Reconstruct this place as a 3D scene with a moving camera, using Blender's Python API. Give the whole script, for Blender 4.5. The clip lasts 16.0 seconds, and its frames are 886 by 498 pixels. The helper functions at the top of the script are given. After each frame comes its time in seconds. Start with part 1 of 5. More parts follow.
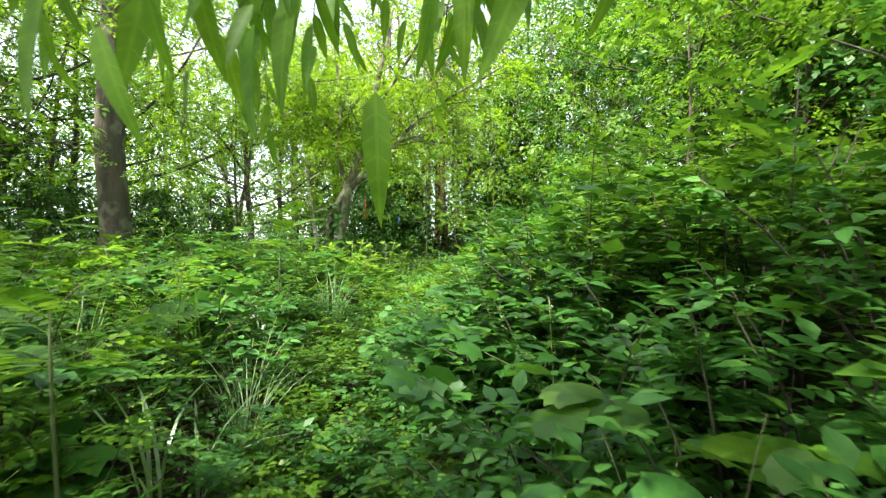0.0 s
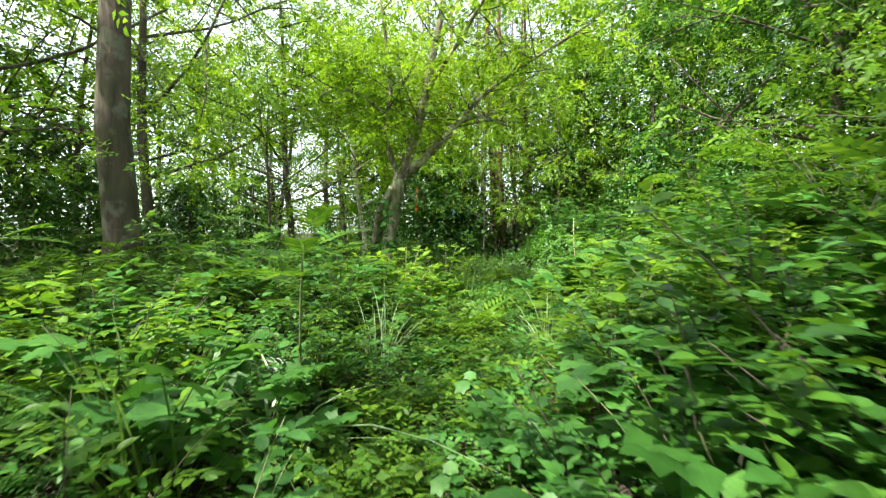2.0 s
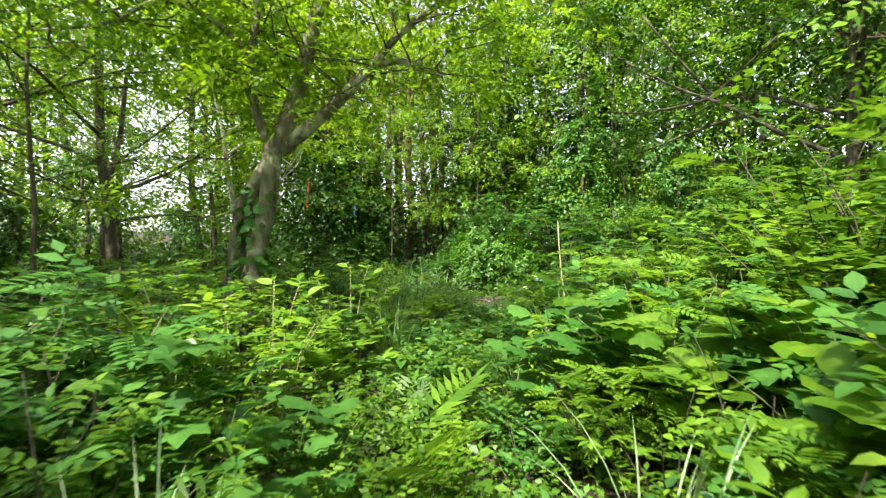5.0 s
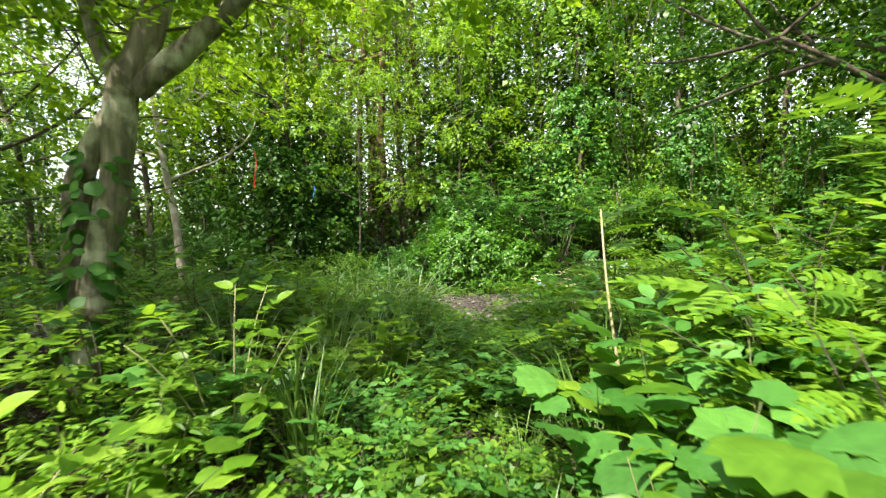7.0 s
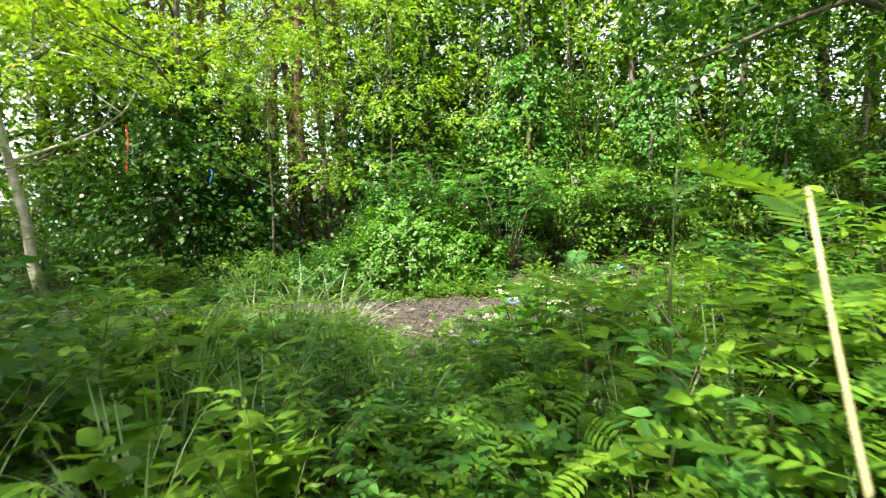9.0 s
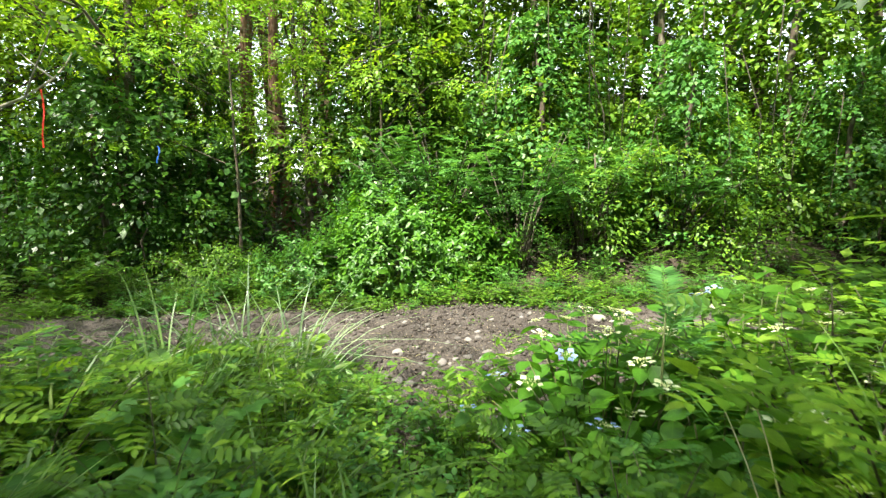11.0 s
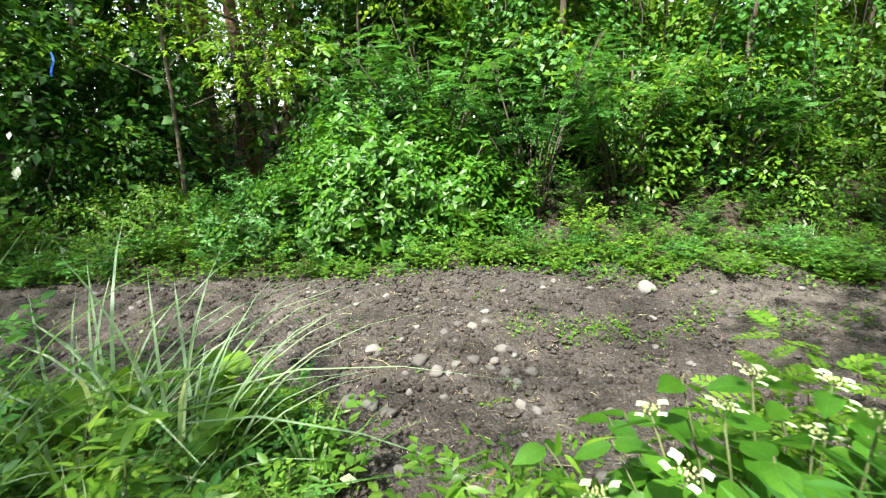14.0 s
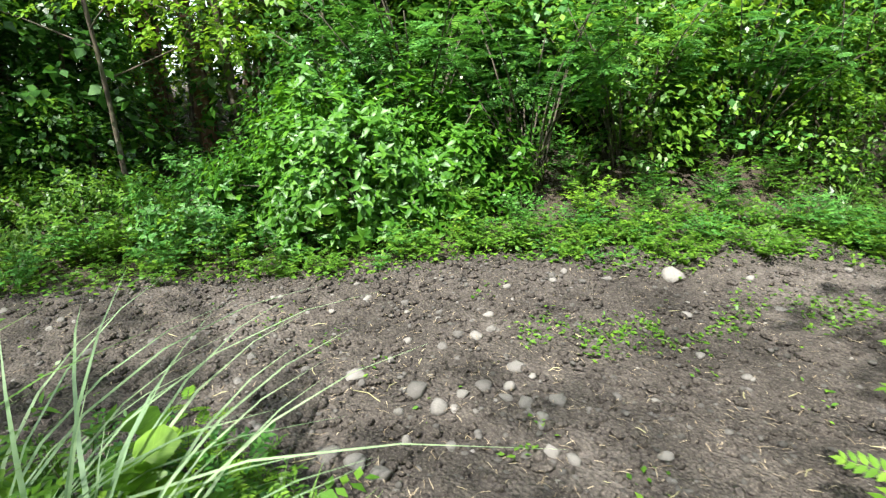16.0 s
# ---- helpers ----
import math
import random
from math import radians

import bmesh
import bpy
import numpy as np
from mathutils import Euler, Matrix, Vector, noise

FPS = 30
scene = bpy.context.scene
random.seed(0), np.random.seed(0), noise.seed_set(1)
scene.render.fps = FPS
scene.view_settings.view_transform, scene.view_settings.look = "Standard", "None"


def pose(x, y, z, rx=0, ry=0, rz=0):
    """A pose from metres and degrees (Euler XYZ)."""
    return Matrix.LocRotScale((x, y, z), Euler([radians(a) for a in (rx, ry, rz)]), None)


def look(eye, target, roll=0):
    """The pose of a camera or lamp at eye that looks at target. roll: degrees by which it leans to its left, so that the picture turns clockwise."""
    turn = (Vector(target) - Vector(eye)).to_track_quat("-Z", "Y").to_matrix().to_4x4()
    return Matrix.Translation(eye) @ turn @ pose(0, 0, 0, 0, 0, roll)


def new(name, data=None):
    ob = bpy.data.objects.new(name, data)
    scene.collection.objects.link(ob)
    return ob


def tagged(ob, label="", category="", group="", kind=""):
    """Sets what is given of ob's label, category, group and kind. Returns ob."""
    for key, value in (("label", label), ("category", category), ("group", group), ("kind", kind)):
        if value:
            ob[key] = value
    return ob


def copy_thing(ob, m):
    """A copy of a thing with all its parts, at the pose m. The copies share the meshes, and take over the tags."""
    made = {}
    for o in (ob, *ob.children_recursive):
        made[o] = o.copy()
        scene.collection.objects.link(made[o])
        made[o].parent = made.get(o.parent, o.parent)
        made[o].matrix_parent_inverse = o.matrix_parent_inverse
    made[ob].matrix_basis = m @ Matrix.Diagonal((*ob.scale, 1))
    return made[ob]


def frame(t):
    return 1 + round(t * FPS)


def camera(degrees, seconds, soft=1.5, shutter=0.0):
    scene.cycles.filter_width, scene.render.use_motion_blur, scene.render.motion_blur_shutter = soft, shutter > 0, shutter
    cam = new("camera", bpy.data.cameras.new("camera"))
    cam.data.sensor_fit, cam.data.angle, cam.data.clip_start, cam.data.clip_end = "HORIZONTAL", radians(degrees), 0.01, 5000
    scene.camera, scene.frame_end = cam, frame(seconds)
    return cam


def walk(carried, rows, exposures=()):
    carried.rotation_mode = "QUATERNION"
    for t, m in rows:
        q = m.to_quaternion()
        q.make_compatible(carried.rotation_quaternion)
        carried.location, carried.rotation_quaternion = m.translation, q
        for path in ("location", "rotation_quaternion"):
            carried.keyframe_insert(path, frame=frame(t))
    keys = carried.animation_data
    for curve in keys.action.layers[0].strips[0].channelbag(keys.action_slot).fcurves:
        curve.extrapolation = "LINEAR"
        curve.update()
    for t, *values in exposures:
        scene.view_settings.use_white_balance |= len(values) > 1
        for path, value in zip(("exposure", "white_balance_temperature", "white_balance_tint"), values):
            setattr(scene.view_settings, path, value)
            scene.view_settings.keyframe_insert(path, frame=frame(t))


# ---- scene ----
cam = camera(81.4, 16.0, soft=1.3, shutter=0.4)
METRES, EYE, TILT, LEAN, TURN = 12.5, 1.5, 0.0, 0.0, 0.0
ROWS = [
    (0.0, 0.0, 0.0, 0.0, 0.0, 0.0, -0.0),
    (0.5, -0.002, 0.0316, 0.0016, 1.28, -0.36, 0.14),
    (1.0, -0.0147, 0.0697, 0.0063, 3.21, -1.21, -0.14),
    (1.5, -0.0197, 0.1015, 0.0129, 4.81, -1.29, 0.06),
    (2.0, -0.0294, 0.1385, 0.0187, 5.3, -1.25, 0.19),
    (2.5, -0.0414, 0.1796, 0.0219, 5.52, -1.3, 0.18),
    (3.0, -0.0467, 0.2172, 0.0235, 4.73, -1.32, 0.31),
    (3.5, -0.0508, 0.2517, 0.0276, 2.35, -1.23, 0.25),
    (4.0, -0.058, 0.2884, 0.0299, -0.92, -1.19, 0.11),
    (4.5, -0.0575, 0.3286, 0.0294, -4.26, -1.29, 0.16),
    (7.0, -0.0278, 0.5199, 0.0364, -8.01, -3.48, 0.15),
    (7.5, -0.0224, 0.5594, 0.0367, -8.55, -4.2, 0.21),
    (8.0, -0.0194, 0.5926, 0.0383, -9.7, -4.42, 0.14),
    (8.5, -0.0181, 0.624, 0.0374, -12.95, -4.33, 0.61),
    (9.0, -0.005, 0.6546, 0.038, -15.42, -4.96, 0.84),
    (9.5, -0.0047, 0.6884, 0.0369, -16.77, -5.69, 0.4),
    (12.0, 0.0425, 0.8265, 0.0432, -15.49, -9.56, 0.83),
    (12.5, 0.0434, 0.8492, 0.0399, -17.49, -12.32, 0.6),
    (13.0, 0.0419, 0.8687, 0.0391, -18.1, -14.06, 0.36),
    (13.5, 0.0524, 0.8872, 0.0413, -17.24, -14.95, 0.76),
    (14.0, 0.0607, 0.904, 0.0378, -16.59, -14.92, 0.96),
    (14.5, 0.0641, 0.9221, 0.0361, -17.44, -16.17, 2.46),
    (15.0, 0.0715, 0.9378, 0.035, -19.27, -18.18, 2.66),
    (15.5, 0.0769, 0.9492, 0.0357, -19.78, -18.66, 2.5),
    (16.0, 0.0703, 0.9656, 0.0355, -19.72, -18.69, 2.13),
]
walk(cam, [(t, pose(0, 0, EYE, TILT, LEAN, TURN) @ pose(METRES * x, METRES * y, METRES * z, 90 + pitch, roll, yaw)) for t, x, y, z, yaw, pitch, roll in ROWS],
     exposures=[(0.0, 2.0, 6300, 9), (2.5, 1.72, 6350, 9), (4.5, 1.74, 6600, 9), (7.0, 1.78, 6700, 9), (9.5, 2.15, 6700, 8), (12.5, 2.05, 6350, 8), (16.0, 1.85, 6050, 9)])

# ---- world and sun ----
SUN_HEIGHT, SUN_TURN = 59.0, 230.0
world = bpy.data.worlds.new("sky")
scene.world = world
world.use_nodes = True
wn = world.node_tree
sky = wn.nodes.new("ShaderNodeTexSky")
sky.sky_type, sky.sun_disc = "NISHITA", False
sky.sun_elevation, sky.sun_rotation = radians(SUN_HEIGHT), radians(SUN_TURN)
sky.dust_density, sky.air_density = 1.2, 1.0
# thin summer haze takes the blue out of the sky
haze = wn.nodes.new("ShaderNodeHueSaturation")
haze.inputs["Saturation"].default_value, haze.inputs["Value"].default_value = 0.35, 1.15
wn.links.new(sky.outputs["Color"], haze.inputs["Color"])
wn.links.new(haze.outputs["Color"], wn.nodes["Background"].inputs["Color"])
wn.nodes["Background"].inputs["Strength"].default_value = 0.15
lamp = bpy.data.lights.new("sun", "SUN")
lamp.energy, lamp.angle, lamp.color = 5.0, radians(1.2), (1.0, 0.94, 0.82)
sun = new("sun", lamp)
# the lamp shines along its own -Z, from the sky's sun
az, el = radians(SUN_TURN), radians(SUN_HEIGHT)
to_sun = Vector((math.sin(az) * math.cos(el), math.cos(az) * math.cos(el), math.sin(el)))
sun.matrix_world = look(to_sun * 60, (0, 0, 0))


# ---- materials ----
def material(name):
    m = bpy.data.materials.new(name)
    m.use_nodes = True
    n = m.node_tree
    return m, n, n.nodes["Principled BSDF"]


def node(n, kind, **values):
    a = n.nodes.new(kind)
    for k, v in values.items():
        a.inputs[k].default_value = v
    return a


def ramp(n, source, stops):
    r = n.nodes.new("ShaderNodeValToRGB")
    while len(r.color_ramp.elements) < len(stops):
        r.color_ramp.elements.new(0.5)
    for e, (p, c) in zip(r.color_ramp.elements, stops):
        e.position, e.color = p, (*c, 1)
    n.links.new(source, r.inputs["Fac"])
    return r.outputs["Color"]


def mixed(n, a, b, fac, how="MIX"):
    m = n.nodes.new("ShaderNodeMix")
    m.data_type, m.blend_type = "RGBA", how
    for sock, v in (("A", a), ("B", b)):
        i = [s for s in m.inputs if s.name == sock and s.type == "RGBA"][0]
        if isinstance(v, tuple):
            i.default_value = (*v, 1)
        else:
            n.links.new(v, i)
    f = m.inputs[0]
    if isinstance(fac, float):
        f.default_value = fac
    else:
        n.links.new(fac, f)
    return [s for s in m.outputs if s.type == "RGBA"][0]


def leaf_material(name, dark, mid, light, through_share=0.42, rough=0.44):
    """Leaves: colour changes from leaf to leaf and plant to plant, light passes through the blade."""
    m, n, p = material(name)
    geo = n.nodes.new("ShaderNodeNewGeometry")
    info = n.nodes.new("ShaderNodeObjectInfo")
    tex = node(n, "ShaderNodeTexNoise", Scale=23.0, Detail=3.0)
    coord = n.nodes.new("ShaderNodeTexCoord")
    n.links.new(coord.outputs["Object"], tex.inputs["Vector"])
    add = n.nodes.new("ShaderNodeMath")
    add.operation = "MULTIPLY_ADD"
    n.links.new(info.outputs["Random"], add.inputs[0])
    add.inputs[1].default_value = 0.35
    n.links.new(geo.outputs["Random Per Island"], add.inputs[2])
    sc = n.nodes.new("ShaderNodeMath")
    sc.operation = "MULTIPLY"
    n.links.new(add.outputs[0], sc.inputs[0])
    sc.inputs[1].default_value = 0.74
    stops = [(0.0, dark), (0.5, mid), (0.93, light)]
    col = ramp(n, sc.outputs[0], stops)
    blotch = ramp(n, tex.outputs["Fac"], [(0.3, (0.72, 0.74, 0.7)), (0.7, (1.15, 1.12, 1.1))])
    col = mixed(n, col, blotch, 0.8, "MULTIPLY")
    # midrib and side veins run along the blade
    leaf_uv = n.nodes.new("ShaderNodeSeparateXYZ")
    n.links.new(coord.outputs["UV"], leaf_uv.inputs[0])

    def sums(how, a, b, c=None):
        q = n.nodes.new("ShaderNodeMath")
        q.operation = how
        for i, v in enumerate((a, b, c)):
            if v is None:
                continue
            if isinstance(v, float):
                q.inputs[i].default_value = v
            else:
                n.links.new(v, q.inputs[i])
        return q.outputs[0]
    off = sums("ABSOLUTE", leaf_uv.outputs[0], None)
    side = sums("PINGPONG", sums("MULTIPLY_ADD", off, -0.8, leaf_uv.outputs[1]), 0.075)
    vein = sums("MAXIMUM", sums("LESS_THAN", off, 0.013), sums("LESS_THAN", side, 0.007))
    col = mixed(n, col, (1.4, 1.32, 1.5), sums("MULTIPLY", vein, 0.55), "MULTIPLY")
    n.links.new(col, p.inputs["Base Color"])
    p.inputs["Roughness"].default_value = rough
    p.inputs["Specular IOR Level"].default_value = 0.4
    bump = node(n, "ShaderNodeBump", Strength=0.25, Distance=0.004)
    n.links.new(tex.outputs["Fac"], bump.inputs["Height"])
    n.links.new(bump.outputs["Normal"], p.inputs["Normal"])
    tr = n.nodes.new("ShaderNodeBsdfTranslucent")
    warm = mixed(n, col, (1.45, 1.33, 0.8), 1.0, "MULTIPLY")
    n.links.new(warm, tr.inputs["Color"])
    mx = n.nodes.new("ShaderNodeMixShader")
    mx.inputs[0].default_value = through_share
    n.links.new(p.outputs[0], mx.inputs[1])
    n.links.new(tr.outputs[0], mx.inputs[2])
    n.links.new(mx.outputs[0], n.nodes["Material Output"].inputs["Surface"])
    return m


def bark_material(name, dark, light, lichen, scale=9.0, moss=0.0):
    m, n, p = material(name)
    coord = n.nodes.new("ShaderNodeTexCoord")
    mp = n.nodes.new("ShaderNodeMapping")
    mp.inputs["Scale"].default_value = (scale, scale, scale * 0.22)
    n.links.new(coord.outputs["Object"], mp.inputs["Vector"])
    big = node(n, "ShaderNodeTexNoise", Scale=1.0, Detail=6.0, Roughness=0.65)
    n.links.new(mp.outputs[0], big.inputs["Vector"])
    fine = node(n, "ShaderNodeTexVoronoi", Scale=2.6)
    n.links.new(mp.outputs[0], fine.inputs["Vector"])
    spots = node(n, "ShaderNodeTexNoise", Scale=4.5, Detail=4.0)
    n.links.new(coord.outputs["Object"], spots.inputs["Vector"])
    col = ramp(n, big.outputs["Fac"], [(0.32, dark), (0.68, light)])
    fac = ramp(n, spots.outputs["Fac"], [(0.52, (0, 0, 0)), (0.62, (0.8, 0.8, 0.8))])
    col = mixed(n, col, lichen, fac)
    if moss:
        ms = node(n, "ShaderNodeTexNoise", Scale=2.0, Detail=5.0)
        n.links.new(coord.outputs["Object"], ms.inputs["Vector"])
        fac = ramp(n, ms.outputs["Fac"], [(0.5, (0, 0, 0)), (0.7, (moss, moss, moss))])
        col = mixed(n, col, (0.07, 0.1, 0.02), fac)
    n.links.new(col, p.inputs["Base Color"])
    p.inputs["Roughness"].default_value = 0.9
    bump = node(n, "ShaderNodeBump", Strength=0.8, Distance=0.02)
    h = mixed(n, big.outputs["Color"], fine.outputs["Distance"], 0.5)
    n.links.new(h, bump.inputs["Height"])
    n.links.new(bump.outputs["Normal"], p.inputs["Normal"])
    return m


def soil_material(name, stops, litter, scale=1.0, damp=0.0):
    m, n, p = material(name)
    coord = n.nodes.new("ShaderNodeTexCoord")
    big = node(n, "ShaderNodeTexNoise", Scale=1.1 * scale, Detail=7.0, Roughness=0.62)
    mid = node(n, "ShaderNodeTexNoise", Scale=14.0 * scale, Detail=6.0, Roughness=0.7)
    crumbs = node(n, "ShaderNodeTexVoronoi", Scale=46.0 * scale)
    grit = node(n, "ShaderNodeTexNoise", Scale=120.0 * scale, Detail=3.0)
    for a in (big, mid, crumbs, grit):
        n.links.new(coord.outputs["Object"], a.inputs["Vector"])
    both = mixed(n, big.outputs["Fac"], mid.outputs["Fac"], 0.45)
    col = ramp(n, both, stops)
    fac = ramp(n, grit.outputs["Fac"], [(0.5, (0, 0, 0)), (0.68, (0.55, 0.55, 0.55))])
    col = mixed(n, col, litter, fac)
    spots = ramp(n, crumbs.outputs["Distance"], [(0.05, (1.25, 1.22, 1.18)), (0.55, (0.7, 0.7, 0.7))])
    col = mixed(n, col, spots, 0.8, "MULTIPLY")
    n.links.new(col, p.inputs["Base Color"])
    p.inputs["Roughness"].default_value = 0.95
    p.inputs["Specular IOR Level"].default_value = 0.2
    b1 = node(n, "ShaderNodeBump", Strength=0.9, Distance=0.03)
    n.links.new(mid.outputs["Fac"], b1.inputs["Height"])
    b2 = node(n, "ShaderNodeBump", Strength=0.9, Distance=0.02)
    n.links.new(crumbs.outputs["Distance"], b2.inputs["Height"])
    b2.invert = True
    n.links.new(b1.outputs["Normal"], b2.inputs["Normal"])
    n.links.new(b2.outputs["Normal"], p.inputs["Normal"])
    return m


def plain(name, stops, rough=0.7, scale=8.0, per_object=0.5, trans=0.0):
    """A surface with noise at two scales and a shade of its own for every object."""
    m, n, p = material(name)
    coord = n.nodes.new("ShaderNodeTexCoord")
    info = n.nodes.new("ShaderNodeObjectInfo")
    geo = n.nodes.new("ShaderNodeNewGeometry")
    a = node(n, "ShaderNodeTexNoise", Scale=scale, Detail=5.0)
    b = node(n, "ShaderNodeTexNoise", Scale=scale * 9, Detail=2.0)
    for s in (a, b):
        n.links.new(coord.outputs["Object"], s.inputs["Vector"])
    f = mixed(n, a.outputs["Fac"], b.outputs["Fac"], 0.35)
    rnd = mixed(n, info.outputs["Random"], geo.outputs["Random Per Island"], 0.5)
    f = mixed(n, f, rnd, per_object)
    col = ramp(n, f, stops)
    n.links.new(col, p.inputs["Base Color"])
    p.inputs["Roughness"].default_value = rough
    bump = node(n, "ShaderNodeBump", Strength=0.5, Distance=0.006)
    n.links.new(b.outputs["Fac"], bump.inputs["Height"])
    n.links.new(bump.outputs["Normal"], p.inputs["Normal"])
    if trans:
        tr = n.nodes.new("ShaderNodeBsdfTranslucent")
        n.links.new(col, tr.inputs["Color"])
        mx = n.nodes.new("ShaderNodeMixShader")
        mx.inputs[0].default_value = trans
        n.links.new(p.outputs[0], mx.inputs[1])
        n.links.new(tr.outputs[0], mx.inputs[2])
        n.links.new(mx.outputs[0], n.nodes["Material Output"].inputs["Surface"])
    return m


LEAF_MID = leaf_material("leaf_mid_green", (0.042, 0.105, 0.010), (0.074, 0.180, 0.016), (0.145, 0.270, 0.024))
LEAF_BRIGHT = leaf_material("leaf_bright_green", (0.072, 0.172, 0.012), (0.128, 0.268, 0.020), (0.215, 0.355, 0.036), 0.48)
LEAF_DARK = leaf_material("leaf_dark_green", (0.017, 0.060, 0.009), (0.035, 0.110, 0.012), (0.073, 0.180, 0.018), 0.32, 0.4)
LEAF_BLUISH = leaf_material("leaf_cool_green", (0.030, 0.105, 0.017), (0.056, 0.174, 0.028), (0.106, 0.260, 0.045), 0.38, 0.46)
LEAF_CANOPY = leaf_material("leaf_canopy", (0.078, 0.170, 0.008), (0.150, 0.290, 0.014), (0.250, 0.390, 0.024), 0.58, 0.46)
LEAF_HYD = leaf_material("leaf_hydrangea", (0.03, 0.105, 0.009), (0.055, 0.165, 0.012), (0.1, 0.24, 0.017), 0.42, 0.44)
LEAF_CEDAR = leaf_material("leaf_cedar", (0.02, 0.05, 0.015), (0.035, 0.08, 0.02), (0.06, 0.12, 0.03), 0.2, 0.6)
GRASS_MID = leaf_material("grass_green", (0.06, 0.14, 0.03), (0.1, 0.2, 0.04), (0.17, 0.27, 0.08), 0.4, 0.35)
GRASS_PALE = leaf_material("grass_pale", (0.15, 0.24, 0.12), (0.25, 0.36, 0.19), (0.4, 0.49, 0.3), 0.35, 0.3)
STEM = plain("green_stem", [(0.2, (0.06, 0.09, 0.025)), (0.8, (0.13, 0.14, 0.05))], 0.6, 20)
TWIG = plain("brown_twig", [(0.2, (0.032, 0.027, 0.018)), (0.8, (0.085, 0.07, 0.048))], 0.85, 20)
CANE = plain("pale_cane", [(0.2, (0.22, 0.2, 0.09)), (0.8, (0.38, 0.35, 0.2))], 0.6, 14)
BARK = bark_material("cherry_bark", (0.05, 0.04, 0.028), (0.27, 0.23, 0.155), (0.5, 0.47, 0.35), 15.0, 0.6)
BARK_DARK = bark_material("dark_bark", (0.035, 0.027, 0.02), (0.11, 0.08, 0.058), (0.15, 0.14, 0.1), 8.0, 0.35)
BARK_CEDAR = bark_material("cedar_bark", (0.07, 0.035, 0.022), (0.2, 0.105, 0.065), (0.24, 0.18, 0.13), 14.0)
BARK_PALE = bark_material("pale_bark", (0.2, 0.17, 0.13), (0.4, 0.36, 0.29), (0.5, 0.47, 0.4), 9.0)
SOIL = soil_material("forest_soil", [(0.3, (0.026, 0.021, 0.016)), (0.5, (0.05, 0.041, 0.031)), (0.72, (0.085, 0.07, 0.053))], (0.15, 0.115, 0.075))
DIRT = soil_material("road_dirt", [(0.34, (0.028, 0.024, 0.021)), (0.5, (0.064, 0.054, 0.048)), (0.66, (0.135, 0.117, 0.105))], (0.19, 0.165, 0.135))
ROCK = plain("grey_stone", [(0.3, (0.04, 0.036, 0.032)), (0.55, (0.092, 0.084, 0.076)), (0.75, (0.19, 0.175, 0.16))], 0.9, 18, 0.6)
LITTER = plain("dry_litter", [(0.25, (0.09, 0.065, 0.04)), (0.5, (0.2, 0.15, 0.095)), (0.78, (0.4, 0.33, 0.23))], 0.85, 30, 0.7)
PETAL_WHITE = plain("white_petal", [(0.2, (0.55, 0.6, 0.3)), (0.8, (0.76, 0.78, 0.58))], 0.6, 12, 0.5, 0.3)
PETAL_BLUE = plain("blue_petal", [(0.2, (0.2, 0.3, 0.72)), (0.8, (0.42, 0.52, 0.85))], 0.6, 12, 0.5, 0.3)
FLORET = plain("flower_centre", [(0.2, (0.3, 0.36, 0.12)), (0.8, (0.6, 0.62, 0.3))], 0.7, 40, 0.6)
TAPE_BLUE = plain("blue_tape", [(0.2, (0.02, 0.09, 0.5)), (0.8, (0.04, 0.16, 0.7))], 0.4, 6)
TAPE_RED = plain("red_tape", [(0.2, (0.5, 0.02, 0.015)), (0.8, (0.7, 0.05, 0.03))], 0.4, 6)



# ---- building helpers ----
class Geo:
    """Collects vertices and faces for one mesh."""

    def __init__(self):
        self.v, self.f, self.n = [], [], 0

    def add(self, verts, faces):
        self.v.append(np.asarray(verts, float))
        self.f.extend([tuple(int(i) + self.n for i in f) for f in faces])
        self.n += len(verts)

    def tube(self, pts, radii, sides=6):
        pts = np.asarray(pts, float)
        k = len(pts)
        tang = np.gradient(pts, axis=0)
        tang /= np.linalg.norm(tang, axis=1)[:, None] + 1e-9
        ref = np.array([0.31, 0.95, 0.05])
        a = np.cross(tang, ref)
        a /= np.linalg.norm(a, axis=1)[:, None] + 1e-9
        b = np.cross(tang, a)
        ang = np.arange(sides) * 2 * np.pi / sides
        ring = a[:, None] * np.cos(ang)[None, :, None] + b[:, None] * np.sin(ang)[None, :, None]
        v = pts[:, None] + ring * np.asarray(radii)[:, None, None]
        faces = [(i * sides + j, i * sides + (j + 1) % sides, (i + 1) * sides + (j + 1) % sides, (i + 1) * sides + j)
                 for i in range(k - 1) for j in range(sides)]
        faces.append(tuple((k - 1) * sides + j for j in range(sides)))
        self.add(v.reshape(-1, 3), faces)

    def mesh(self, name, mat, smooth=True):
        me = bpy.data.meshes.new(name)
        v = np.concatenate(self.v) if self.v else np.zeros((0, 3))
        me.from_pydata(v.tolist(), [], self.f)
        me.materials.append(mat)
        if smooth:
            me.shade_smooth()
        return me


